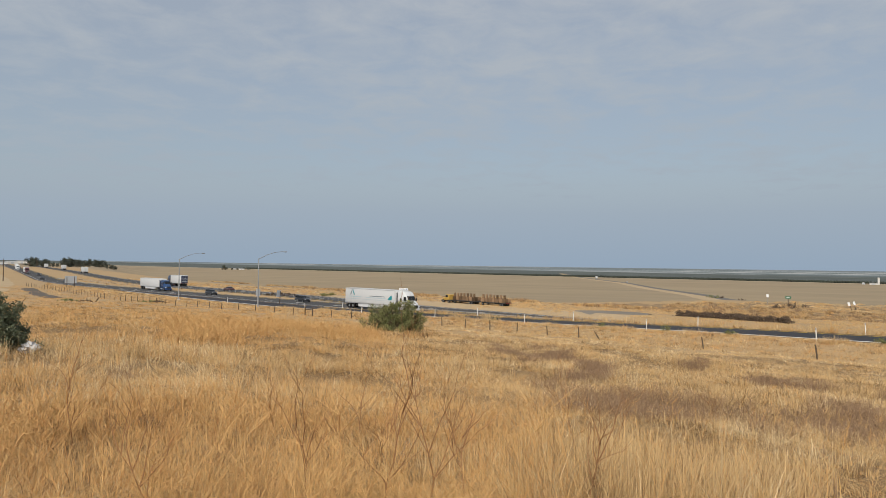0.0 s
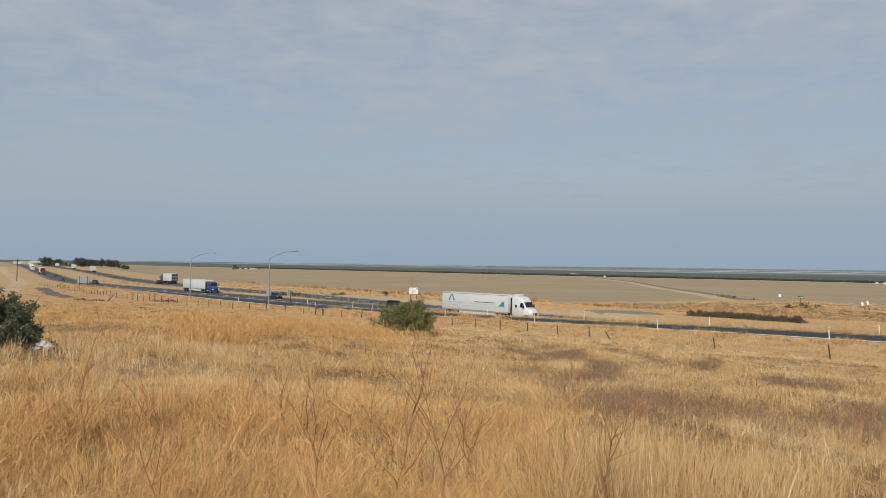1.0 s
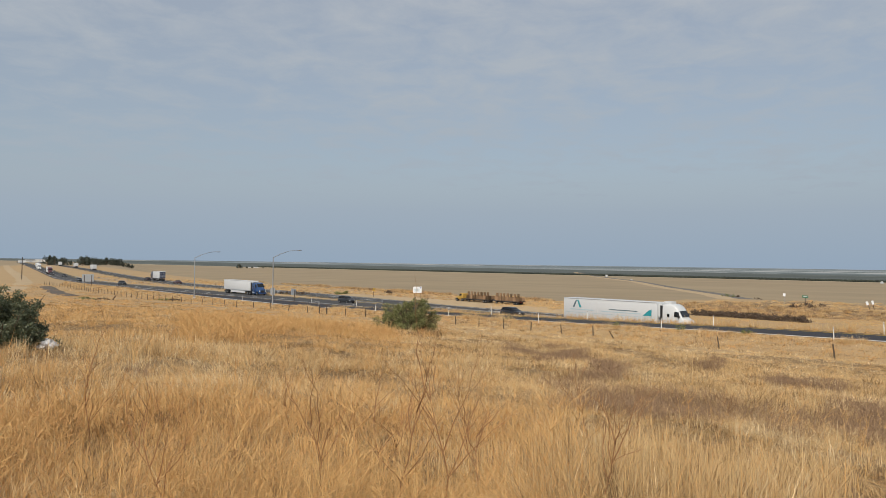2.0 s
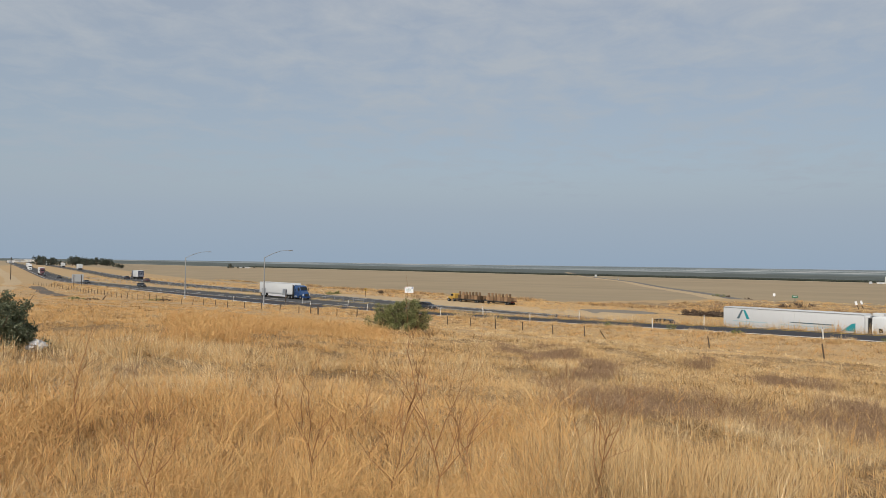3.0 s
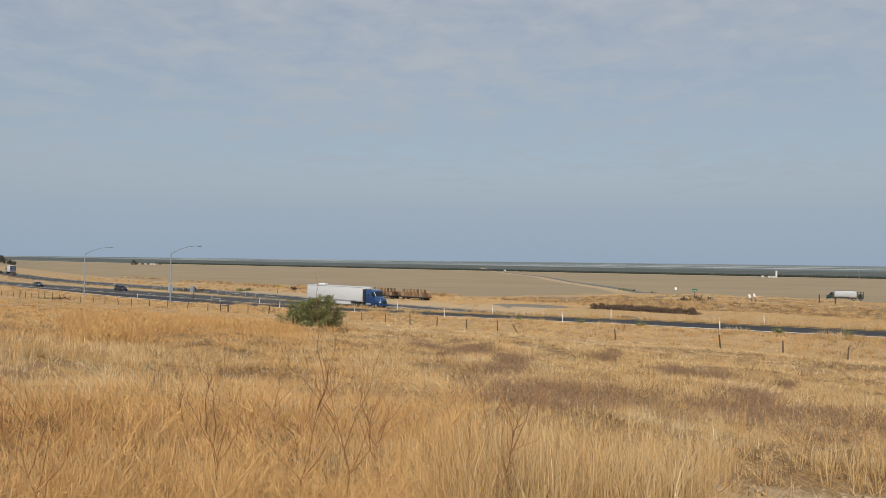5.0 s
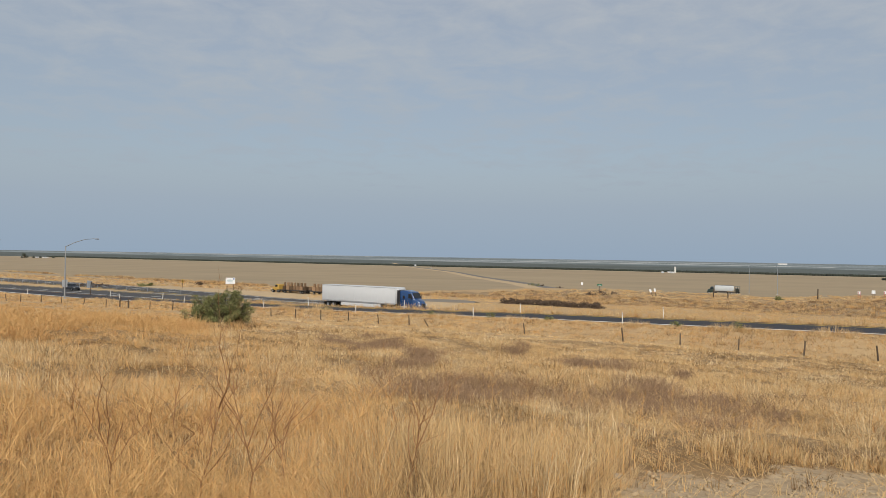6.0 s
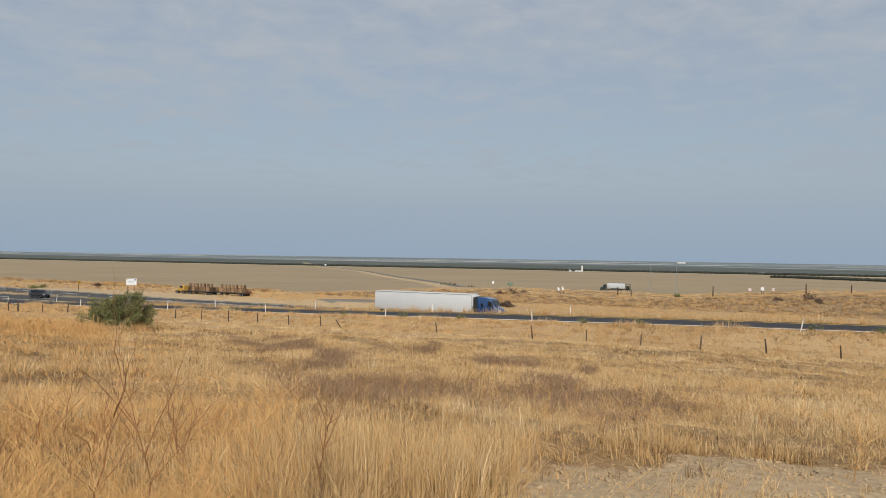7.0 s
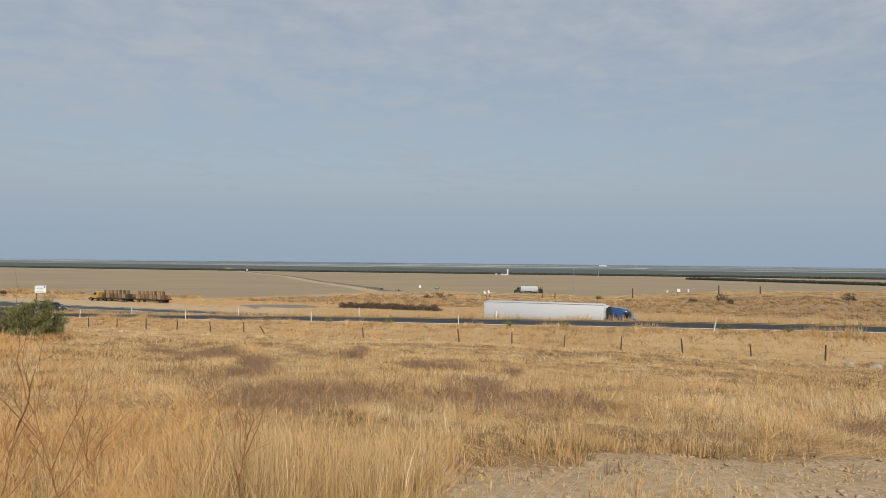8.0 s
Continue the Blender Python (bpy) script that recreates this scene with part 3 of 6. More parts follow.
def build_ground():
    s_fine = list(np.arange(-30, -12, 1.0)) + list(np.arange(-12, 12, 0.4)) + list(np.arange(12, 36, 1.0)) + list(np.arange(36, 130, 4.0))
    s_left = list(np.arange(-440, -60, 4.0)) + list(np.arange(-60, -30, 1.5))
    s_all = np.array(sorted([-x for x in spread(440, 5, 4800)]) + s_left + s_fine + spread(126, 5, 4800))
    q_fix_a = sorted([-x for x in spread(8, 3, 4800)]) + list(np.arange(-8, 14, 0.4)) + list(np.arange(14, 30, 0.8)) + list(np.arange(30, 69, 1.5)) + [69.0]
    rows = []
    for s in s_all:
        b = float(bend(s))
        rn, rf, mid = float(ramp_near(s)), float(ramp_far(s)), float(sb_mid(s))
        cols = list(q_fix_a)
        cols += list(np.linspace(69, rn - 1.0, 5)[1:]) + [rn, rf, rf + 0.4]
        cols += list(np.linspace(rf + 0.4, 86.6 if rf > 85.5 else 86.4, 4)[1:]) + [87.0, 99.0, 99.6]
        cols += list(np.linspace(99.6, mid - 6.5, 4)[1:]) + [mid - 5.6, mid + 5.6, mid + 6.5]
        cols += list(np.linspace(mid + 6.5, 190, 38)[1:]) + spread(190, 4, 4900)
        rows.append([(s, c + b) for c in cols])
    S = np.array([[p[0] for p in r] for r in rows])
    N = np.array([[p[1] for p in r] for r in rows])
    Z = height(S, N)
    X, Y = at(S, N)
    ns, nq = S.shape
    verts = np.stack([X, Y, Z], -1).reshape(-1, 3)
    i = np.arange(ns - 1)[:, None] * nq + np.arange(nq - 1)[None]
    quads = np.stack([i, i + nq, i + nq + 1, i + 1], -1).reshape(-1, 4)
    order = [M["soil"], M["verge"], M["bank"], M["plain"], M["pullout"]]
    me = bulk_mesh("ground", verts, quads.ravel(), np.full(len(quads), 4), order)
    cs, cn = (S[:-1, :-1] + S[1:, 1:]).ravel() / 2, (N[:-1, :-1] + N[1:, 1:]).ravel() / 2
    cx, cy = at(cs, cn)
    cq = cn - bend(cs)
    mid = sb_mid(cs)
    jag = 5 * (lattice(cx, cy, 7, 9) - 0.5)
    idx = np.zeros(len(cs), int)
    idx[cq > 69] = 1
    right = cs > -108 + 0.5 * (cn - 128)
    idx[(cn > 137 + jag) & right] = 2
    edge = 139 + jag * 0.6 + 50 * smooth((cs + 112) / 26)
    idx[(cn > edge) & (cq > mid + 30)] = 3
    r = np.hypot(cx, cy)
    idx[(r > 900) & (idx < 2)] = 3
    idx[(cq > mid + 6.0) & (cq < mid + 11.5 + jag * 0.5) & (cs > -170) & (cs < -70)] = 4
    idx[(cs < -235) & (cq < 44) & (r < 900)] = 3
    idx[(idx == 0) & (r > 66 + jag)] = 1
    attr = me.attributes.new("bare", "FLOAT", "POINT")
    attr.data.foreach_set("value", np.clip(bare_depth(X, Y), -2, 2).ravel().astype(np.float32))
    me.polygons.foreach_set("material_index", idx.astype(np.int32))
    me.polygons.foreach_set("use_smooth", np.ones(len(idx), bool))
    return tagged(new("ground", me), "dry grass hillside falling to a highway and a tan valley floor", "ground", kind="structure"), s_all


ground, S_LINES = build_ground()
_gm = ground.data
GROUND_TREE = BVHTree.FromPolygons([v.co.copy() for v in _gm.vertices], [tuple(f.vertices) for f in _gm.polygons])


def ground_z(x, y):
    hit = GROUND_TREE.ray_cast(Vector((x, y, 60)), Vector((0, 0, -1)))
    return hit[0].z


def polar(az, r):
    a = radians(az)
    return math.sin(a) * r, math.cos(a) * r


def strip(name, mat, qa, qb, z_of, s0, s1, lift, label, category="road", dash=None, parent=None):
    """A paved or painted strip along the highway with its own thickness, on the ground's own stations."""
    ss = [s for s in S_LINES if s0 <= s <= s1]
    if dash:
        ss = sorted(set([round(v, 2) for v in np.arange(s0, s1, dash[0])] + [round(v + dash[1], 2) for v in np.arange(s0, s1, dash[0])]))
    verts, faces = [], []
    for s in ss:
        za = float(z_of(s)) + lift
        for q in (qa, qb):
            qq = float(q(s)) if callable(q) else q
            x, y = lane(s, qq)
            verts += [(x, y, za), (x, y, za - 0.03)]
    step = 2 if dash else 1
    for i in range(0, len(ss) - 1, step):
        a, b = 4 * i, 4 * (i + 1)
        faces += [(a, a + 2, b + 2, b), (a + 1, b + 1, b + 3, a + 3), (a, b, b + 1, a + 1), (a + 2, a + 3, b + 3, b + 2)]
    me = bpy.data.meshes.new(name)
    me.from_pydata(verts, [], faces)
    me.materials.append(mat)
    ob = new(name, me)
    if parent is not None:
        ob.parent = parent
        return ob
    return tagged(ob, label, category, kind="structure")


nb = strip("road", M["asphalt_old"], 87.0, 99.0, nb_z, -1500, 400, 0.0, "worn grey asphalt carriageway of the highway")
sb = strip("road", M["asphalt_old"], lambda s: sb_mid(s) - 5.6, lambda s: sb_mid(s) + 5.6, sb_z, -1500, 400, 0.0, "worn grey asphalt carriageway beyond the median")
rampr = strip("road", M["asphalt"], lambda s: ramp_near(s) - 0.2, lambda s: ramp_far(s) - 0.1, ramp_z, -245, 300, 0.0, "dark new asphalt exit ramp climbing beside the highway")
strip("edge_line", M["line"], lambda s: ramp_near(s) + 0.25, lambda s: ramp_near(s) + 0.75, ramp_z, -240, 300, 0.015, "", parent=rampr)
strip("edge_line", M["yellow_line"], lambda s: ramp_far(s) - 1.3, lambda s: ramp_far(s) - 1.1, ramp_z, -130, 300, 0.015, "", parent=rampr)
strip("edge_line", M["line"], 88.2, 88.4, nb_z, -1400, 300, 0.015, "", parent=nb)
strip("edge_line", M["yellow_line"], 97.6, 97.8, nb_z, -1400, 300, 0.015, "", parent=nb)
strip("lane_line", M["line"], 91.9, 92.1, nb_z, -600, 200, 0.018, "", dash=(14.6, 3.6), parent=nb)
strip("edge_line", M["line"], lambda s: sb_mid(s) + 4.2, lambda s: sb_mid(s) + 4.4, sb_z, -1400, 200, 0.015, "", parent=sb)
strip("edge_line", M["yellow_line"], lambda s: sb_mid(s) - 4.4, lambda s: sb_mid(s) - 4.2, sb_z, -1400, 200, 0.015, "", parent=sb)
strip("lane_line", M["line"], lambda s: sb_mid(s) - 0.1, lambda s: sb_mid(s) + 0.1, sb_z, -600, 100, 0.018, "", dash=(14.6, 3.6), parent=sb)
strip("shoulder", M["shoulder"], 99.0, 100.6, lambda s: nb_z(s) - 0.02, -420, -60, 0.0, "pale paved inner shoulder of the highway", "shoulder")


# ---- vehicles ----
def wheels(root, radius, width, spots, dual=False):
    """Wheels with their tyre and rim, built once and shared."""
    key = (radius, width)
    if key not in wheels.made:
        a = bpy.data.meshes.new("tyre")
        b = wheel_bm(radius, width)
        b.to_mesh(a)
        b.free()
        a.materials.append(M["rubber"])
        a.polygons.foreach_set("use_smooth", np.ones(len(a.polygons), bool))
        a.set_sharp_from_angle(angle=radians(35))
        c = bpy.data.meshes.new("rim")
        b = rim_bm(radius, width)
        b.to_mesh(c)
        b.free()
        c.materials.append(M["rim"])
        hub = bpy.data.meshes.new("wheel")
        b = bmesh.new()
        tube(b, [(0, -width * 0.25, 0), (0, width * 0.25, 0)], radius * 0.56, 14)
        b.to_mesh(hub)
        b.free()
        hub.materials.append(M["chassis"])
        wheels.made[key] = (a, c, hub)
    a, c, hub = wheels.made[key]
    for x, y in spots:
        w = shared("wheel", hub, root, Matrix.Translation((x, y, radius)))
        shared("tyre", a, w)
        shared("rim", c, w)


wheels.made = {}


def trailer_box(root, x0, x1, side_mat, roof_z=4.1, floor_z=1.15, reefer=True, skirt=True, half=1.3):
    """A van trailer with posts, rails, doors, bogie, landing gear and skirt."""
    body = shade_smooth(part("trailer", boxed(x0, x1, -half, half, floor_z, roof_z, bevel=0.05), side_mat, root, "white van trailer body"))
    for y in (-half - 0.012, half + 0.012):
        part("bottom_rail", boxed(x0, x1, y - 0.02, y + 0.02, floor_z - 0.12, floor_z + 0.10), M["alu"], body)
        part("top_rail", boxed(x0, x1, y - 0.02, y + 0.02, roof_z - 0.11, roof_z - 0.03), M["alu"], body)
    n = int((x1 - x0) / 1.22)
    key = (side_mat.name, roof_z)
    if key not in trailer_box.seams:
        me = bpy.data.meshes.new("side_seam")
        bm = boxed(-0.012, 0.012, -0.006, 0.006, floor_z + 0.10, roof_z - 0.11)
        bm.to_mesh(me)
        bm.free()
        me.materials.append(side_mat)
        trailer_box.seams[key] = me
    for i in range(1, n):
        for y in (-half - 0.006, half + 0.006):
            shared("side_seam", trailer_box.seams[key], body, Matrix.Translation((x0 + (x1 - x0) * i / n, y, 0)))
    for k in (-1, 1):
        d = part("door", boxed(x0 - 0.05, x0 - 0.005, min(k * 0.02, k * (half - 0.06)), max(k * 0.02, k * (half - 0.06)), floor_z + 0.08, roof_z - 0.12, bevel=0.012), side_mat, body)
        part("lock_rod", tube(bmesh.new(), [(x0 - 0.08, k * 0.35, floor_z + 0.1), (x0 - 0.08, k * 0.35, roof_z - 0.15)], 0.02), M["alu"], d)
        part("tail_light", boxed(x0 - 0.06, x0 - 0.01, k * 1.0 - 0.14, k * 1.0 + 0.14, floor_z - 0.12, floor_z - 0.02, bevel=0.01), M["red_lens"], body)
        part("landing_leg", boxed(x1 - 2.9, x1 - 2.75, k * 0.85 - 0.06, k * 0.85 + 0.06, 0.35, floor_z, bevel=0.01), M["chassis"], body)
        if skirt:
            part("side_skirt", boxed(x0 + 4.4, x1 - 3.1, k * (half - 0.06) - 0.015, k * (half - 0.06) + 0.015, 0.42, floor_z - 0.1, bevel=0.01), side_mat, body)
    part("rear_guard", boxed(x0, x0 + 0.12, -1.1, 1.1, 0.5, 0.62, bevel=0.02), M["chassis"], body)
    part("slider_frame", boxed(x0 + 0.4, x0 + 4.0, -0.55, 0.55, 0.75, floor_z - 0.02, bevel=0.03), M["chassis"], body)
    part("mud_flap", boxed(x0 + 0.35, x0 + 0.37, -1.2, 1.2, 0.25, 0.85), M["black"], body)
    wheels(root, 0.5, 0.62, [(x0 + dx, k * 0.97) for dx in (1.35, 2.6) for k in (-1, 1)])
    if reefer:
        u = part("cooling_unit", boxed(x1 + 0.005, x1 + 0.48, -1.0, 1.0, 2.0, roof_z - 0.2, bevel=0.09), M["white_paint"], body, "white cooling unit")
        part("cooling_grille", boxed(x1 + 0.475, x1 + 0.50, -0.8, 0.8, 2.5, 3.5), M["black"], u)
    return body


trailer_box.seams = {}


def tractor(root, paint, ox=0.0, smooth_roof=True, pod=False, paint_label="", crown=3.95):
    """A long-nosed sleeper tractor whose sleeper starts at ox."""
    K = 0.88   # length of the cab against its sections
    top = crown if smooth_roof else 3.55
    secs = [(ox + K * 0.75, 1.2, 1.17, 1.0, top - 0.08), (ox + K * 1.3, 1.22, 1.2, 0.85, top), (ox + K * 2.1, 1.22, 1.2, 0.8, top), (ox + K * 2.75, 1.22, 1.17, 0.8, top - 0.18),
            (ox + K * 3.2, 1.21, 1.10, 0.75, max(3.3, top - 0.52)), (ox + K * 3.45, 1.20, 1.04, 0.7, 3.08), (ox + K * 3.95, 1.16, 1.0, 0.65, 2.22), (ox + K * 4.4, 1.12, 0.95, 0.55, 2.02),
            (ox + K * 4.95, 1.08, 0.82, 0.5, 1.80), (ox + K * 5.22, 0.98, 0.72, 0.5, 1.52), (ox + K * 5.3, 0.9, 0.62, 0.55, 1.3)]
    cab = shade_smooth(part("cab", loft(secs), paint, root, paint_label), 50)
    bm = bmesh.new()
    slab(bm, [(ox + K * 3.49, -0.93, 3.06), (ox + K * 3.98, -0.90, 2.27), (ox + K * 3.98, 0.90, 2.27), (ox + K * 3.49, 0.93, 3.06)], 0.03)
    bmesh.ops.recalc_face_normals(bm, faces=bm.faces)
    part("windshield", bm, M["glass"], cab)
    for k in (-1, 1):
        bm = bmesh.new()
        slab(bm, [(ox + K * 2.72, k * 1.215, 2.25), (ox + K * 3.72, k * 1.185, 2.2), (ox + K * 3.42, k * 1.125, 2.92), (ox + K * 2.78, k * 1.19, 2.95)], 0.02 * k)
        bmesh.ops.recalc_face_normals(bm, faces=bm.faces)
        part("side_window", bm, M["glass"], cab)
        bm = boxed(ox + K * 1.55, ox + K * 1.95, k * 1.215 - 0.012, k * 1.215 + 0.012, 2.15, 2.62, bevel=0.01)
        part("sleeper_window", bm, M["glass"], cab)
        bm = boxed(ox + K * 3.52, ox + K * 3.66, k * 1.42 - 0.09, k * 1.42 + 0.09, 2.1, 2.75, bevel=0.04)
        part("mirror", tube(bm, [(ox + K * 3.5, k * 1.12, 2.35), (ox + K * 3.58, k * 1.4, 2.4)], 0.02), M["black"], cab)
        part("headlight", boxed(ox + K * 4.98, ox + K * 5.22, k * 0.88 - 0.14, k * 0.88 + 0.14, 1.02, 1.3, bevel=0.05), M["headlight"], cab)
        part("fuel_tank", tube(bmesh.new(), [(ox + K * 1.3, k * 1.0, 0.72), (ox + K * 2.55, k * 1.0, 0.72)], 0.30, 14), M["alu"], cab)
        part("gap_fairing", boxed(ox + K * 0.32, ox + K * 0.78, k * 1.16 - 0.015, k * 1.16 + 0.015, 1.05, top - 0.25, bevel=0.01), M["black"], cab)
        part("fender", boxed(ox + K * 3.55, ox + K * 4.75, k * 1.13 - 0.07, k * 1.13 + 0.07, 1.02, 1.16, bevel=0.05), paint, cab)
        part("cab_side_fairing", boxed(ox + K * 0.9, ox + K * 3.4, k * 1.2 - 0.02, k * 1.2 + 0.02, 0.42, 0.98, bevel=0.015), paint, cab)
    part("grille", boxed(ox + K * 5.27, ox + K * 5.335, -0.5, 0.5, 0.82, 1.38, bevel=0.03), M["black"], cab)
    part("bumper", boxed(ox + K * 4.95, ox + K * 5.40, -1.15, 1.15, 0.36, 0.74, bevel=0.10), paint, cab)
    part("frame_rail", boxed(ox - 2.4, ox + K * 4.6, -0.45, 0.45, 0.6, 0.95, bevel=0.02), M["chassis"], cab)
    if pod:
        part("roof_pod", boxed(ox + K * 0.6, ox + K * 1.9, -0.7, 0.7, top - 0.02, top + 0.32, bevel=0.08), M["white_paint"], cab, "white box on the cab roof")
    wheels(root, 0.5, 0.62, [(ox - 1.55 + dx, k * 0.97) for dx in (0.0, 1.3) for k in (-1, 1)])
    wheels(root, 0.5, 0.32, [(ox + K * 4.1, k * 1.04) for k in (-1, 1)])
    return cab


def semi(label, paint, paint_label, length=16.15, side=None, reefer=True, pod=False, smooth_roof=True, print_it=False, skirt=True, roof=4.1, drop=0.15):
    """A tractor with its van trailer. Origin on the road under the trailer's front wall; x runs forward."""
    root = new("semi_truck")
    tagged(root, label, "semi truck", "trucks on the highway")
    body = trailer_box(root, -length, 0.0, side or M["trailer_white"], roof_z=roof, reefer=reefer, skirt=skirt)
    tractor(root, paint, 0.0 if not reefer else 0.12, smooth_roof, pod, paint_label, roof - drop)
    if print_it:
        # a plain two-tone mark and bars for the lettering, on both sides
        for k in (-1, 1):
            f = lambda x: x if k < 0 else -length - x
            y = k * 1.322
            def plate(name, pts, mat, lab=""):
                bm = bmesh.new()
                slab(bm, [(f(px), y, pz) for px, pz in pts], 0.006 * (1 if k > 0 else -1))
                bmesh.ops.recalc_face_normals(bm, faces=bm.faces)
                part(name, bm, mat, body, lab)
            plate("mark", [(-14.45, 2.72), (-14.12, 2.72), (-13.62, 3.82), (-13.85, 3.82)], M["print"], "dark peaked fleet mark")
            plate("mark", [(-13.20, 2.72), (-12.80, 2.72), (-13.38, 3.82), (-13.62, 3.82)], M["teal"], "teal half of the peaked mark")
            plate("lettering_bar", [(-14.9, 2.34), (-10.6, 2.34), (-10.6, 2.46), (-14.9, 2.46)], M["print_pale"])
            plate("lettering_bar", [(-7.9, 2.62), (-3.1, 2.62), (-3.1, 2.74), (-7.9, 2.74)], M["print"])
            plate("lettering_bar", [(-9.2, 2.30), (-2.6, 2.30), (-2.6, 2.40), (-9.2, 2.40)], M["print_pale"])
            plate("swoosh", [(-2.25, 2.12), (-0.85, 2.12), (-0.85, 3.05), (-1.25, 2.95)], M["teal"], "teal wedge on the trailer side")
            plate("stripe", [(-15.9, 1.92), (-0.6, 1.92), (-0.6, 1.97), (-15.9, 1.97)], M["print_pale"])
    return root


def car(label, paint, kind="suv"):
    """A passenger car; origin on the road under its middle, x forward."""
    root = new("car")
    tagged(root, label, "car", "cars on the highway")
    if kind == "suv":
        L, H, hood, W = 4.6, 1.62, 1.0, 0.92
        roof = [(-2.05, 0.86, 1.05, 1.12), (-1.85, 0.74, 1.05, H - 0.06), (-0.9, 0.74, 1.05, H), (0.2, 0.74, 1.05, H - 0.03), (0.55, 0.73, 1.05, H - 0.16), (1.15, 0.84, 1.05, 1.10)]
    else:
        L, H, hood, W = 4.7, 1.45, 0.95, 0.90
        roof = [(-1.75, 0.82, 0.9, 0.98), (-1.0, 0.68, 0.9, H - 0.08), (-0.4, 0.68, 0.9, H), (0.2, 0.68, 0.9, H - 0.05), (1.15, 0.80, 0.9, 0.96)]
    low = [(-L / 2, W - 0.12, W - 0.16, 0.38, hood - 0.1), (-L / 2 + 0.15, W - 0.02, W - 0.06, 0.28, hood + 0.02), (-1.0, W, W - 0.04, 0.24, hood + 0.05), (0.9, W, W - 0.04, 0.24, hood + 0.04),
           (1.7, W - 0.01, W - 0.08, 0.26, hood - 0.06), (L / 2 - 0.15, W - 0.06, W - 0.16, 0.3, hood - 0.22), (L / 2, W - 0.2, W - 0.28, 0.4, hood - 0.36)]
    body = shade_smooth(part("body", loft(low, 0.08, 0.14), paint, root), 45)
    shade_smooth(part("cabin_glass", loft([(x, w, w - 0.02, z0, z1 - 0.05) for x, w, z0, z1 in roof], 0.03, 0.16), M["glass"], body, "dark tinted windows"), 45)
    shade_smooth(part("roof_panel", loft([(x, w - 0.06, w - 0.08, z1 - 0.07, z1) for x, w, z0, z1 in roof[1:-1]], 0.01, 0.03), paint, body), 45)
    for k in (-1, 1):
        for x in (-1.05, 0.15):
            part("pillar", boxed(x - 0.05, x + 0.05, k * (roof[2][1] - 0.0) - 0.02, k * roof[2][1] + 0.02, hood, H - 0.1, bevel=0.01), paint, body)
        part("headlight", boxed(L / 2 - 0.28, L / 2 - 0.05, k * (W - 0.3) - 0.14, k * (W - 0.3) + 0.14, hood - 0.40, hood - 0.24, bevel=0.03), M["headlight"], body)
        part("tail_light", boxed(-L / 2 + 0.0, -L / 2 + 0.14, k * (W - 0.24) - 0.12, k * (W - 0.24) + 0.12, hood - 0.25, hood - 0.05, bevel=0.03), M["red_lens"], body)
        part("mirror", boxed(0.78, 0.95, k * (W + 0.08) - 0.09, k * (W + 0.08) + 0.09, hood + 0.02, hood + 0.16, bevel=0.03), paint, body)
    part("grille", boxed(L / 2 - 0.05, L / 2 + 0.02, -0.45, 0.45, 0.42, hood - 0.40, bevel=0.02), M["black"], body)
    wheels(root, 0.36 if kind == "suv" else 0.33, 0.24, [(dx, k * (W - 0.1)) for dx in (-1.42, 1.42) for k in (-1, 1)])
    return root


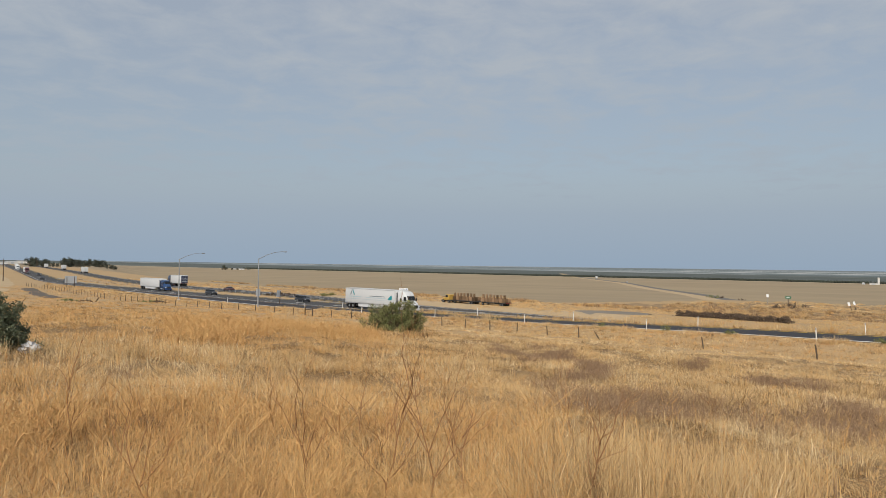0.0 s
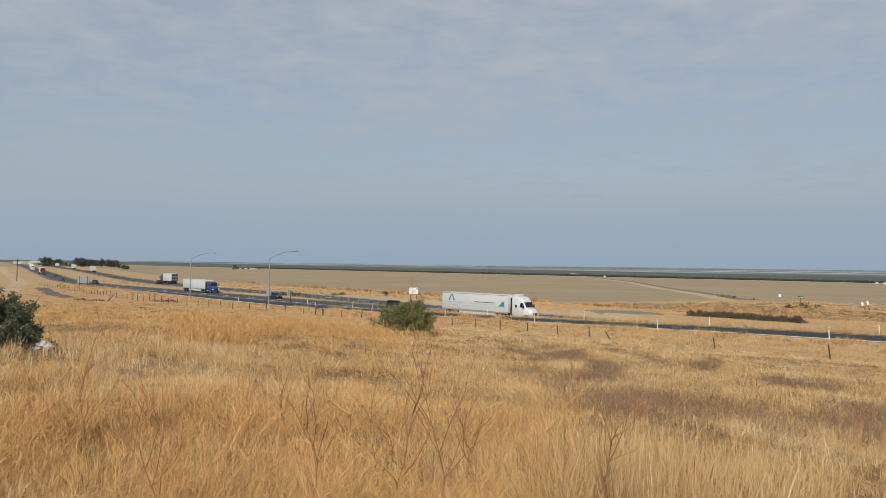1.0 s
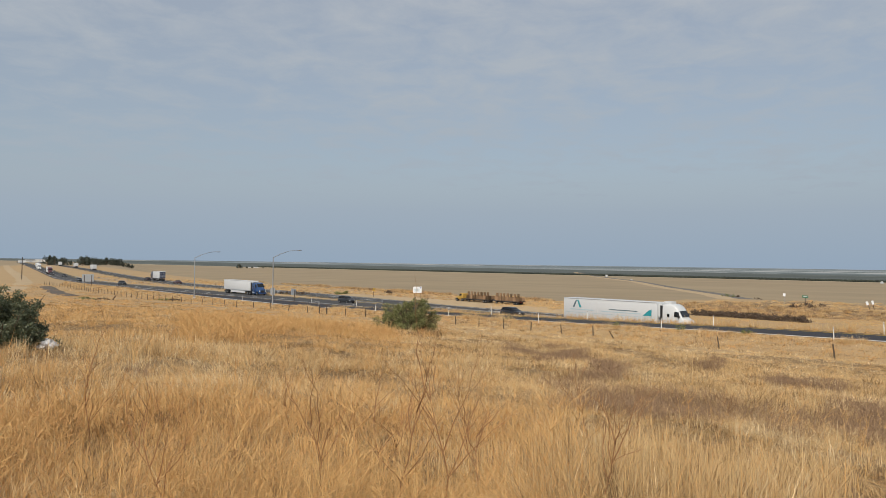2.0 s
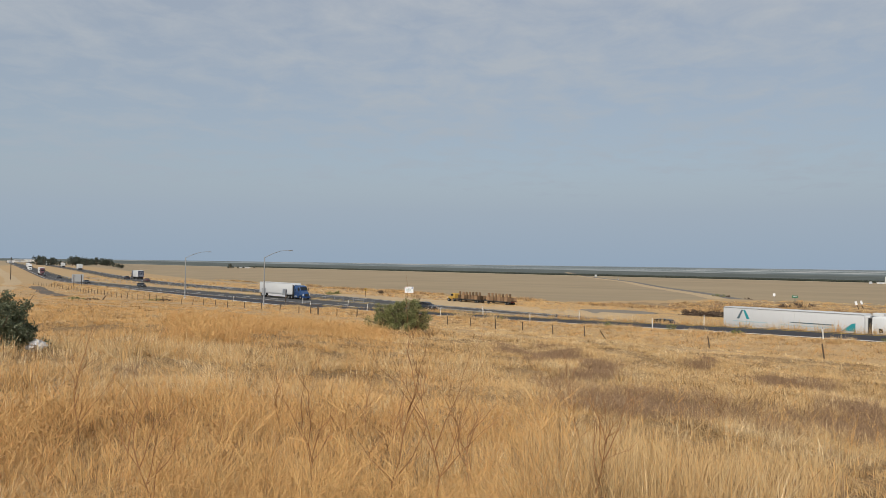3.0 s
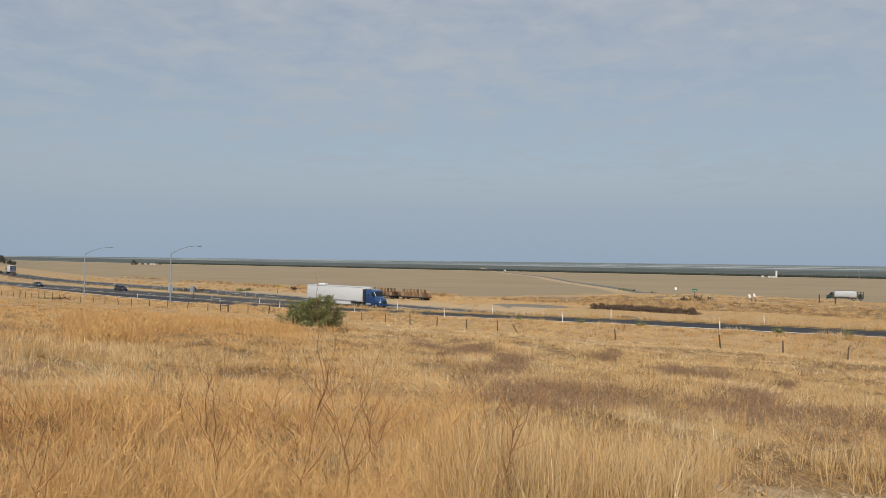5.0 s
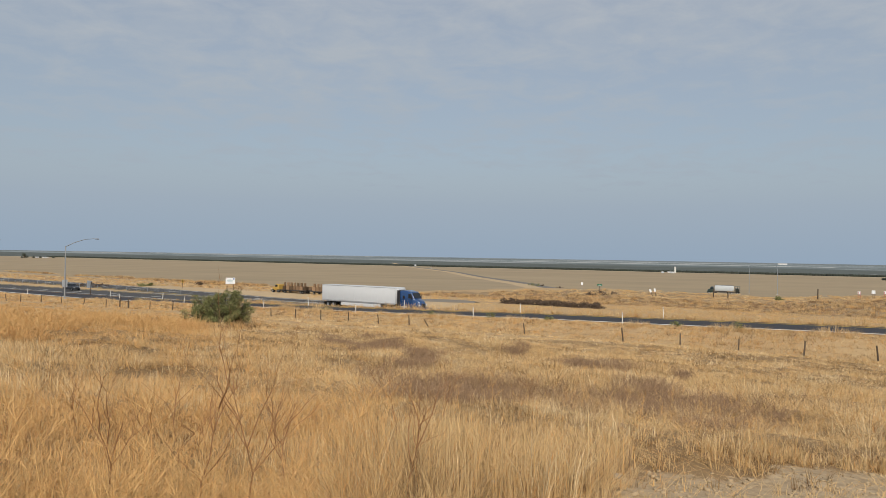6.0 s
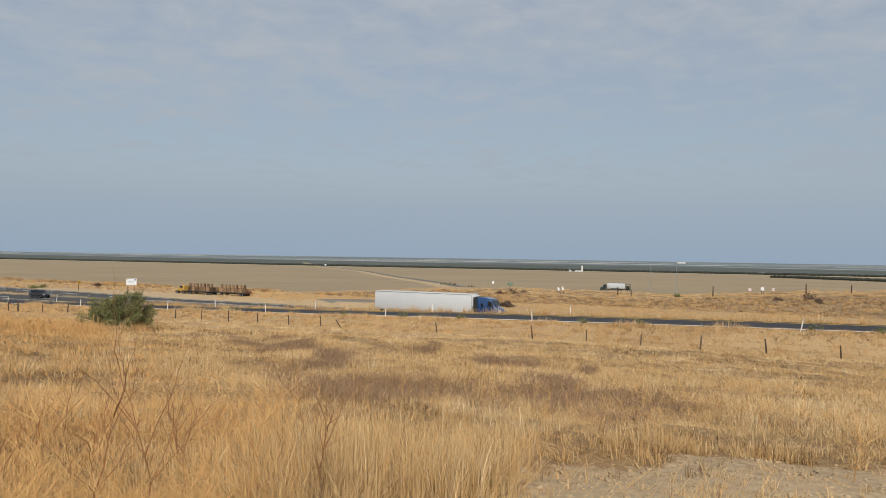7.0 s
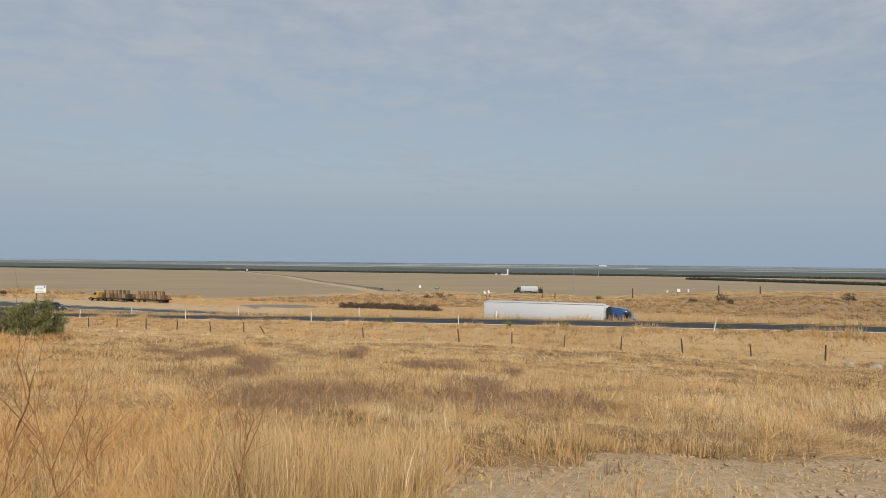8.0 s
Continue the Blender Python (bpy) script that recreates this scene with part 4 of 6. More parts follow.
def hopper_truck():
    """A short dark truck with a pale hopper body and a dark loading frame behind it; its nose at x = 2.6."""
    root = new("hopper_truck")
    tagged(root, "dark green truck with a pale grey hopper body", "truck")
    secs = [(0.15, 1.15, 1.1, 0.8, 2.85), (0.4, 1.2, 1.12, 0.75, 2.95), (1.1, 1.2, 1.1, 0.75, 2.9), (1.4, 1.18, 1.0, 0.7, 2.55), (1.65, 1.15, 0.95, 0.65, 1.95), (2.3, 1.05, 0.85, 0.6, 1.8), (2.6, 0.95, 0.75, 0.6, 1.5)]
    cab = shade_smooth(part("cab", loft(secs, 0.1, 0.2), M["green_paint"], root, "dark green cab"), 50)
    for k in (-1, 1):
        bm = bmesh.new()
        slab(bm, [(0.45, k * 1.205, 2.0), (1.35, k * 1.19, 1.98), (1.2, k * 1.12, 2.6), (0.5, k * 1.15, 2.65)], 0.02 * k)
        bmesh.ops.recalc_face_normals(bm, faces=bm.faces)
        part("side_window", bm, M["glass"], cab)
        part("fuel_tank", tube(bmesh.new(), [(-0.9, k * 0.95, 0.75), (0.2, k * 0.95, 0.75)], 0.3, 12), M["chassis"], cab)
        part("headlight", boxed(2.35, 2.6, k * 0.75 - 0.1, k * 0.75 + 0.1, 1.05, 1.25, bevel=0.03), M["headlight"], cab)
        part("exhaust_stack", tube(bmesh.new(), [(0.0, k * 1.05, 1.0), (0.0, k * 1.05, 3.3)], 0.07, 8), M["chassis"], cab)
    bm = bmesh.new()
    slab(bm, [(1.43, -0.85, 2.5), (1.66, -0.85, 2.0), (1.66, 0.85, 2.0), (1.43, 0.85, 2.5)], 0.02)
    bmesh.ops.recalc_face_normals(bm, faces=bm.faces)
    part("windshield", bm, M["glass"], cab)
    part("bumper", boxed(2.45, 2.72, -1.1, 1.1, 0.45, 0.75, bevel=0.05), M["chassis"], cab)
    body = shade_smooth(part("hopper", loft([(-7.0, 1.2, 1.24, 1.75, 3.3), (-6.7, 1.22, 1.25, 1.4, 3.35), (-0.5, 1.22, 1.25, 1.4, 3.35), (-0.15, 1.2, 1.24, 1.75, 3.3)], 0.1, 0.08), M["grey_panel"], root, "pale grey ribbed hopper body"), 30)
    for i in range(7):
        x = -6.5 + i * 0.98
        for k in (-1, 1):
            part("rib", boxed(x - 0.03, x + 0.03, k * 1.255 - 0.03, k * 1.255 + 0.03, 1.5, 3.28), M["alu"], body)
    part("tarp_roll", tube(bmesh.new(), [(-6.9, -1.15, 3.42), (-0.3, -1.15, 3.42)], 0.08, 8), M["chassis"], body)
    part("frame_rail", boxed(-9.3, 0.5, -0.45, 0.45, 0.75, 1.05, bevel=0.02), M["chassis"], body)
    part("side_box", boxed(-4.6, -1.6, -1.15, 1.15, 0.7, 1.35, bevel=0.04), M["chassis"], body)
    for x in (-9.2, -8.3, -7.4):
        for k in (-1, 1):
            part("rear_stake", boxed(x - 0.05, x + 0.05, k * 1.1 - 0.05, k * 1.1 + 0.05, 1.0, 3.2, bevel=0.01), M["green_paint"], body)
    for z in (1.55, 2.3, 3.05):
        part("rear_rack", boxed(-9.25, -7.3, -1.15, 1.15, z, z + 0.1, bevel=0.02), M["green_paint"], body)
    part("loading_chute", boxed(-8.9, -7.6, -0.8, 0.8, 1.05, 2.2, bevel=0.1), M["chassis"], body)
    wheels(root, 0.5, 0.62, [(dx, k * 0.97) for dx in (-8.4, -6.3, -5.1) for k in (-1, 1)])
    wheels(root, 0.5, 0.32, [(1.85, k * 1.0) for k in (-1, 1)])
    return root


def flatbed_truck():
    """A yellow truck with two flat trailers. Origin at the first deck's front end, x forward."""
    root = new("flatbed_truck")
    tagged(root, "yellow truck with two flat trailers parked on the dirt shoulder", "truck")
    secs = [(0.6, 1.1, 1.05, 0.9, 2.6), (0.9, 1.15, 1.1, 0.8, 2.75), (2.0, 1.15, 1.08, 0.8, 2.78), (2.3, 1.14, 1.0, 0.75, 2.6), (2.7, 1.12, 0.95, 0.7, 1.85), (3.6, 1.0, 0.8, 0.6, 1.7), (4.1, 0.92, 0.72, 0.55, 1.5), (4.2, 0.8, 0.6, 0.6, 1.35)]
    cab = shade_smooth(part("cab", loft(secs, 0.1, 0.2), M["yellow_paint"], root, "yellow cab"), 50)
    for k in (-1, 1):
        bm = bmesh.new()
        slab(bm, [(1.15, k * 1.155, 1.85), (2.25, k * 1.145, 1.82), (2.12, k * 1.08, 2.5), (1.2, k * 1.11, 2.52)], 0.02 * k)
        bmesh.ops.recalc_face_normals(bm, faces=bm.faces)
        part("side_window", bm, M["glass"], cab)
        part("fuel_tank", tube(bmesh.new(), [(0.2, k * 0.9, 0.7), (1.4, k * 0.9, 0.7)], 0.28, 12), M["chassis"], cab)
        part("headlight", boxed(3.9, 4.14, k * 0.8 - 0.1, k * 0.8 + 0.1, 1.0, 1.2, bevel=0.03), M["headlight"], cab)
    bm = bmesh.new()
    slab(bm, [(2.33, -0.85, 2.52), (2.70, -0.85, 1.9), (2.70, 0.85, 1.9), (2.33, 0.85, 2.52)], 0.02)
    bmesh.ops.recalc_face_normals(bm, faces=bm.faces)
    part("windshield", bm, M["glass"], cab)
    part("bumper", boxed(3.95, 4.28, -1.05, 1.05, 0.4, 0.72, bevel=0.05), M["chassis"], cab)
    part("frame_rail", boxed(0.3, 3.6, -0.42, 0.42, 0.5, 0.9, bevel=0.02), M["chassis"], cab)
    cab.scale, cab.location = (0.85, 1.0, 0.76), (0.62, 0, 0.05)
    for a, b in ((-8.5, 0.3), (-18.6, -10.0)):
        d = part("deck", boxed(a, b, -1.22, 1.22, 0.66, 0.84, bevel=0.02), M["chassis"], root, "flat dark trailer deck")
        part("deck_frame", boxed(a + 0.3, b - 0.3, -0.45, 0.45, 0.42, 0.66, bevel=0.02), M["chassis"], d)
        part("deck_rail", boxed(a, b, -1.26, -1.22, 0.64, 0.86), M["black"], d)
    part("tow_bar", boxed(-10.1, -8.4, -0.12, 0.12, 0.48, 0.62, bevel=0.02), M["chassis"], root)
    part("rear_marker", boxed(-18.66, -18.6, -1.1, 1.1, 0.70, 0.77, bevel=0.01), M["red_lens"], root)
    wheels(root, 0.42, 0.5, [(dx, k * 0.92) for dx in (3.35, 1.4) for k in (-1, 1)])
    wheels(root, 0.32, 0.4, [(dx, k * 0.92) for dx in (-1.0, -6.4, -7.2, -10.9, -16.8, -17.6) for k in (-1, 1)])
    return root


def crate_mesh():
    """A slatted field bin, 1.16 m square and 0.68 m high."""
    bm = bmesh.new()
    w, h = 0.58, 0.68
    for k in (-1, 1):
        for i in range(4):
            z = 0.10 + i * 0.145
            box(bm, -w, w, k * w - 0.012, k * w + 0.012, z, z + 0.12)
            box(bm, k * w - 0.012, k * w + 0.012, -w, w, z, z + 0.12)
        for j in (-1, 1):
            box(bm, k * (w - 0.06) - 0.045, k * (w - 0.06) + 0.045, j * (w - 0.06) - 0.045, j * (w - 0.06) + 0.045, 0.0, h)
        box(bm, -w, w, k * 0.45 - 0.05, k * 0.45 + 0.05, 0.0, 0.09)
    box(bm, -w + 0.02, w - 0.02, -w + 0.02, w - 0.02, 0.09, 0.12)
    me = bpy.data.meshes.new("crate")
    bm.to_mesh(me)
    bm.free()
    me.materials.append(M["crate"])
    return me


def heading(direction):
    """Degrees of turn about z for something that faces along +s (1) or -s (-1) on the straight."""
    return math.degrees(math.atan2(U[1] * direction, U[0] * direction))


def on_road(s, q, z, direction):
    (x0, y0), (x1, y1) = lane(s - 1, q), lane(s + 1, q)
    x, y = lane(s, q)
    return pose(x, y, z, 0, 0, math.degrees(math.atan2((y1 - y0) * direction, (x1 - x0) * direction)))


def along(s, n, turn=0.0, direction=1, dz=0.0):
    """Stands a thing on the ground at s, n."""
    x, y = at(s, n)
    return pose(x, y, ground_z(x, y) + dz, 0, 0, heading(direction) + turn)


def standing(az, r, turn=0.0, dz=0.0):
    x, y = polar(az, r)
    return pose(x, y, ground_z(x, y) + dz, 0, 0, turn - az)


# ---- draped strips: field road, dirt tracks, gravel ----
def draped(name, pts, width, mat, label, lift=0.06, step=12.0, category="track", taper=False):
    pts = [Vector((*p, 0)) for p in pts]
    dense = []
    for a, b in zip(pts, pts[1:]):
        k = max(1, int((b - a).length / step))
        dense += [a.lerp(b, i / k) for i in range(k)]
    dense.append(pts[-1])
    bm = bmesh.new()
    rows = []
    for i, p in enumerate(dense):
        d = (dense[min(i + 1, len(dense) - 1)] - dense[max(i - 1, 0)]).normalized()
        nrm = Vector((-d.y, d.x, 0))
        wv = width * (0.9 + 0.2 * random.random())
        if taper:
            wv *= 0.12 + 0.88 * max(0.0, math.sin(math.pi * i / (len(dense) - 1))) ** 0.7
        row = []
        for k in range(5):
            c = p + nrm * wv * (k / 4 - 0.5)
            edge = k in (0, 4)
            row.append(bm.verts.new((c.x, c.y, ground_z(c.x, c.y) + (lift if not edge else -0.02))))
        rows.append(row)
    for r0, r1 in zip(rows, rows[1:]):
        for k in range(4):
            bm.faces.new((r0[k], r0[k + 1], r1[k + 1], r1[k]))
    bmesh.ops.recalc_face_normals(bm, faces=bm.faces)
    return tagged(part(name, bm, mat), label, category, kind="structure")


FIELD_ROAD = [polar(9.6, 1700), polar(10.81, 1230), polar(14.34, 820), polar(17.83, 530), polar(20.49, 415), polar(23.17, 300), polar(26.5, 235)]
draped("dirt_shoulder", [(x - 9, y - 3) for x, y in FIELD_ROAD[:6]], 10.0, M["pullout"], "pale dirt strip along the field road", 0.25, category="dirt strip")
draped("field_road", FIELD_ROAD, 7.0, M["field_asphalt"], "grey two-lane road crossing the tan field", 0.35, category="road")
draped("dirt_track", [at(-215, 40), at(-245, 50), at(-269, 56), at(-314, 68), at(-391, 83), at(-606, 121), at(-900, 176)], 6.0, M["pullout"], "pale dirt track beside a fence", 0.1)
draped("dark_strip", [at(-186, 51), at(-199, 52.5), at(-232, 58), at(-266, 64)], 4.4, M["dark_dirt"], "strip of dark broken asphalt in dry grass", 0.16, 6.0, "asphalt strip")
draped("gravel_patch", [at(-87, 119), at(-83, 120.5), at(-79, 122), at(-75, 122.5), at(-72, 122)], 12.0, M["gravel"], "grey gravel patch beside the highway", 0.12, 2.0, "gravel", True)


# ---- roadside furniture ----
def street_lamp(m, top=10.1, arm=6.0):
    root = new("street_lamp")
    tagged(root, "galvanised street lamp with a long raised arm", "street lamp", "street lamps")
    part("pole", tube(bmesh.new(), [(0, 0, 0), (0, 0, top * 0.5), (0, 0, top)], [0.15, 0.12, 0.09], 10), M["galv"], root)
    part("base_plate", boxed(-0.3, 0.3, -0.3, 0.3, -0.1, 0.12, bevel=0.03), M["concrete"], root)
    a = part("arm", tube(bmesh.new(), [(0, 0, top - 0.1), (0, arm * 0.3, top + 0.75), (0, arm * 0.62, top + 1.35), (0, arm * 0.9, top + 1.55), (0, arm, top + 1.55)], [0.075, 0.065, 0.055, 0.05, 0.05], 8), M["galv"], root)
    head = part("lamp_head", boxed(-0.17, 0.17, arm - 0.15, arm + 0.65, top + 1.45, top + 1.62, bevel=0.05), M["galv"], a)
    part("lens", boxed(-0.12, 0.12, arm + 0.0, arm + 0.5, top + 1.42, top + 1.455), M["lamp_glass"], head)
    root.matrix_basis = m
    return root


l1 = street_lamp(along(-135, 75.0))
bm = boxed(-0.02, 0.02, -0.5, 0.5, 2.3, 3.7, bevel=0.01)
part("pole_sign", bm, M["sign_back"], l1, "grey back of a small sign")
street_lamp(along(-175, 75.4))
street_lamp(standing(38.2, 342, 4), 10.6)
street_lamp(standing(36.33, 352, 4), 10.6)


def fence():
    root = new("fence")
    tagged(root, "old wire fence with weathered wooden posts in dry grass", "fence")
    bm = tube(bmesh.new(), [(0, 0, -0.3), (0.01, 0.01, 0.7), (0.0, 0.02, 1.32)], [0.075, 0.07, 0.06], 7)
    me = bpy.data.meshes.new("post")
    bm.to_mesh(me)
    bm.free()
    me.materials.append(M["wood_post"])
    ss, s = [27.0, 21.0, 14.9, 9.0, 3.2, -2.5, -8.0, -13.3, -18.5, -24.0, -34.7, -47.0, -49.8, -54.5, -59.3, -63.9, -68.6, -73.1], -77.8
    while s > -290:
        ss.append(s)
        s -= 4.8 if s > -150 else 3.6
    tops = []
    rnd = random.Random(4)
    for s in ss:
        n = float(np.interp(s, [-290, -241, -188, -160, -125, -104, -75], [68.7, 67.2, 61.8, 61.6, 62.5, 66.5, 69.0])) + float(bend(s)) + rnd.uniform(-0.15, 0.15)
        x, y = at(s, n)
        z = ground_z(x, y)
        lean = {-47.0: -32, -34.7: -9}.get(s, rnd.gauss(0, 3))
        shared("post", me, root, pose(x, y, z, rnd.gauss(0, 3), lean, 0) @ Matrix.Scale(rnd.uniform(0.85, 1.08), 4))
        tops.append((x, y, z))
    for h in (0.5, 1.05):
        pts = []
        for a, b in zip(tops, tops[1:]):
            pts += [(a[0], a[1], a[2] + h), ((a[0] + b[0]) / 2, (a[1] + b[1]) / 2, (a[2] + b[2]) / 2 + h - 0.05)]
        part("wire", tube(bmesh.new(), pts, 0.006, 3), M["wire"], root)
    return root


fence()


def brace():
    root = new("fence_brace")
    tagged(root, "wooden H-shaped fence brace, two posts and a rail", "fence brace")
    for x in (-1.1, 1.1):
        part("post", tube(bmesh.new(), [(x, 0, -0.3), (x, 0, 1.5)], [0.1, 0.09], 8), M["wood_post"], root)
    part("rail", tube(bmesh.new(), [(-1.1, 0, 1.05), (1.1, 0, 1.05)], 0.07, 8), M["wood_post"], root)
    root.matrix_basis = along(-104, 67.3, 0)


brace()


def delineator():
    root = new("road_marker")
    tagged(root, "slim white roadside marker post", "marker post", "white marker posts along the ramp")
    part("blade", boxed(-0.045, 0.045, -0.03, 0.03, -0.2, 1.3, bevel=0.012), M["white_plastic"], root)
    part("reflector", boxed(-0.045, 0.045, -0.04, -0.031, 1.08, 1.25), M["lamp_glass"], root)
    return root


mk = delineator()
first = True
rnd = random.Random(8)
for side, azs in ((0, (-16.6, -10.8, -6.4, -0.6, 6.5, 15.8, 27.4, 46.7)), (1, (-11.4, -7.9, 2.8, 10.3, 19.5, 30.4))):
    for az in azs:
        s = -60.0
        for _ in range(30):
            n = (float(ramp_near(s)) - 1.2) if side == 0 else (float(ramp_far(s)) + 0.3)
            s = n * math.tan(radians(az - 46.6))
        m = along(s, n, rnd.uniform(-20, 20)) @ pose(0, 0, 0, rnd.gauss(0, 2), rnd.gauss(0, 4), 0)
        if first:
            mk.matrix_basis, first = m, False
        else:
            copy_thing(mk, m)


def cable_barrier():
    root = new("median_barrier")
    tagged(root, "low cable barrier on thin posts in the grass median", "barrier")
    me = bpy.data.meshes.new("post")
    bm = boxed(-0.05, 0.05, -0.04, 0.04, -0.2, 0.85, bevel=0.01)
    bm.to_mesh(me)
    bm.free()
    me.materials.append(M["galv"])
    pts = []
    for s in np.arange(-420, -128, 4.0):
        q = 101.5 if s > -200 else 101.5 + 0.02 * (-200 - s)
        x, y = lane(s, q)
        z = ground_z(x, y)
        shared("post", me, root, pose(x, y, z, 0, 0, heading(1)))
        pts.append((x, y, z))
    for h in (0.5, 0.75):
        part("cable", tube(bmesh.new(), [(x, y, z + h) for x, y, z in pts], 0.014, 4), M["galv"], root)


cable_barrier()


def board_sign(name, label, m, w, h, z0, face, posts, post_mat, post_r=0.06, lean=0.0, category="sign", back=None):
    """A flat board on posts; it faces -y of its own space."""
    root = new(name)
    tagged(root, label, category)
    for x in posts:
        part("post", tube(bmesh.new(), [(x, 0.06, -0.4), (x, 0.06, z0 + h * 0.9)], post_r, 7), post_mat, root)
    b = part("board", boxed(-w / 2, w / 2, -0.03, 0.03, z0, z0 + h, bevel=0.01), face, root)
    root.matrix_basis = m @ pose(0, 0, 0, 0, lean, 0)
    return root, b


def bars(board, rows, mat):
    for x0, x1, z0, z1 in rows:
        part("lettering_bar", boxed(x0, x1, -0.038, -0.031, z0, z1), mat, board)


info, ib = board_sign("info_sign", "white information sign on two dark posts by the pullout", standing(-3.1, 181, 8), 2.2, 1.55, 1.45, M["sign_white"], (-0.75, 0.75), M["pole_wood"])
bars(ib, [(-0.7, 0.3, 2.6, 2.68), (-0.85, 0.6, 2.28, 2.4), (-0.7, 0.5, 2.0, 2.1), (-0.85, 0.8, 1.66, 1.76)], M["print_pale"])
bars(ib, [(0.62, 0.95, 2.55, 2.85)], M["sign_blue"])
bars(ib, [(-0.95, -0.8, 2.68, 2.82)], M["sign_red"])
billboard, bb = board_sign("roadside_board", "blank grey-white back of a roadside board on two posts", along(-277, 80, -90), 3.9, 2.6, 1.5, M["sign_back"], (-1.25, 1.25), M["pole_wood"], 0.10)
warn, wb = board_sign("warning_sign", "yellow warning sign on a dark post", standing(-6.53, 192, 62), 0.7, 0.8, 1.5, M["sign_yellow"], (0.0,), M["pole_wood"])
bars(wb, [(-0.12, 0.16, 1.7, 2.05)], M["black"])
board_sign("exit_sign", "grey back of a leaning road sign on a dark post", along(-146.5, 86.55, -80), 1.3, 1.5, 1.5, M["sign_back"], (-0.35,), M["pole_wood"], 0.09, -4)
gs, gb = board_sign("street_sign", "small green street sign on a post", standing(25.6, 178, 0), 1.15, 0.5, 2.0, M["sign_green"], (0.0,), M["pole_wood"])
bars(gb, [(-0.4, 0.4, 2.18, 2.3)], M["sign_white"])
board_sign("road_sign", "small white road sign on a thin post", standing(24.25, 190, 0), 0.55, 0.7, 1.9, M["sign_white"], (0.0,), M["galv"], 0.04)
board_sign("leaning_sign", "white sign leaning on its post above the bank", standing(29.55, 178, 0), 0.45, 0.8, 1.3, M["sign_white"], (0.1,), M["pole_wood"], 0.06, -17)
board_sign("leaning_sign", "second white sign leaning beside it", standing(29.85, 178, 0), 0.4, 0.8, 1.4, M["sign_white"], (-0.05,), M["pole_wood"], 0.06, -14)
for az, lab in ((43.33, "red and white marker board"), (44.87, "small red and white marker board")):
    g, gbd = board_sign("marker_board", lab + " on the bank top", standing(az, 182, 0), 0.6, 0.6, 0.75, M["sign_white"], (-0.2, 0.2), M["sign_red"], 0.04)
    bars(gbd, [(-0.24, -0.12, 0.85, 1.27), (0.12, 0.24, 0.85, 1.27)], M["sign_red"])
board_sign("road_sign", "white road sign on two dark posts", standing(44.17, 180, 0), 0.7, 0.75, 1.0, M["sign_white"], (-0.25, 0.25), M["pole_wood"], 0.05)
for az, r, h in ((40.8, 174, 2.3), (46.99, 172, 2.2), (33.9, 178, 2.0), (34.9, 180, 1.6), (49.8, 172, 1.7)):
    root = new("stake")
    tagged(root, "dark weathered wooden stake on the bank top", "stake", "stakes on the bank")
    part("shaft", tube(bmesh.new(), [(0, 0, -0.3), (0.02, 0, h)], [0.13, 0.11], 7), M["pole_wood"], root)
    root.matrix_basis = standing(az, r)


def utility_pole(m, h=9.8):
    root = new("utility_pole")
    tagged(root, "dark wooden utility pole by a dirt track", "utility pole")
    part("shaft", tube(bmesh.new(), [(0, 0, -0.5), (0, 0, h * 0.5), (0.05, 0, h)], [0.2, 0.17, 0.13], 9), M["pole_wood"], root)
    part("crossarm", boxed(-0.05, 0.05, -0.9, 0.9, h - 0.5, h - 0.38, bevel=0.01), M["pole_wood"], root)
    root.matrix_basis = m


utility_pole(standing(-31.37, 364))


# ---- plants ----
def leaf_cloud(rng, centres, radii, count, size, flat=0.36):
    """Small leaf blades scattered in clumps: arrays of vertices and faces (rhombs)."""
    k = rng.randint(0, len(centres), count)
    d = rng.normal(size=(count, 3))
    d /= np.linalg.norm(d, axis=1)[:, None]
    p = np.asarray(centres)[k] + d * np.asarray(radii)[k][:, None] * rng.uniform(0.35, 1.0, count)[:, None]
    a = rng.normal(size=(count, 3))
    a /= np.linalg.norm(a, axis=1)[:, None]
    b = np.cross(a, rng.normal(size=(count, 3)))
    b /= np.linalg.norm(b, axis=1)[:, None]
    sz = size * rng.uniform(0.6, 1.4, count)[:, None]
    v = np.stack([p - a * sz, p + b * sz * flat, p + a * sz, p - b * sz * flat], 1).reshape(-1, 3)
    return v, np.arange(count * 4), np.full(count, 4)


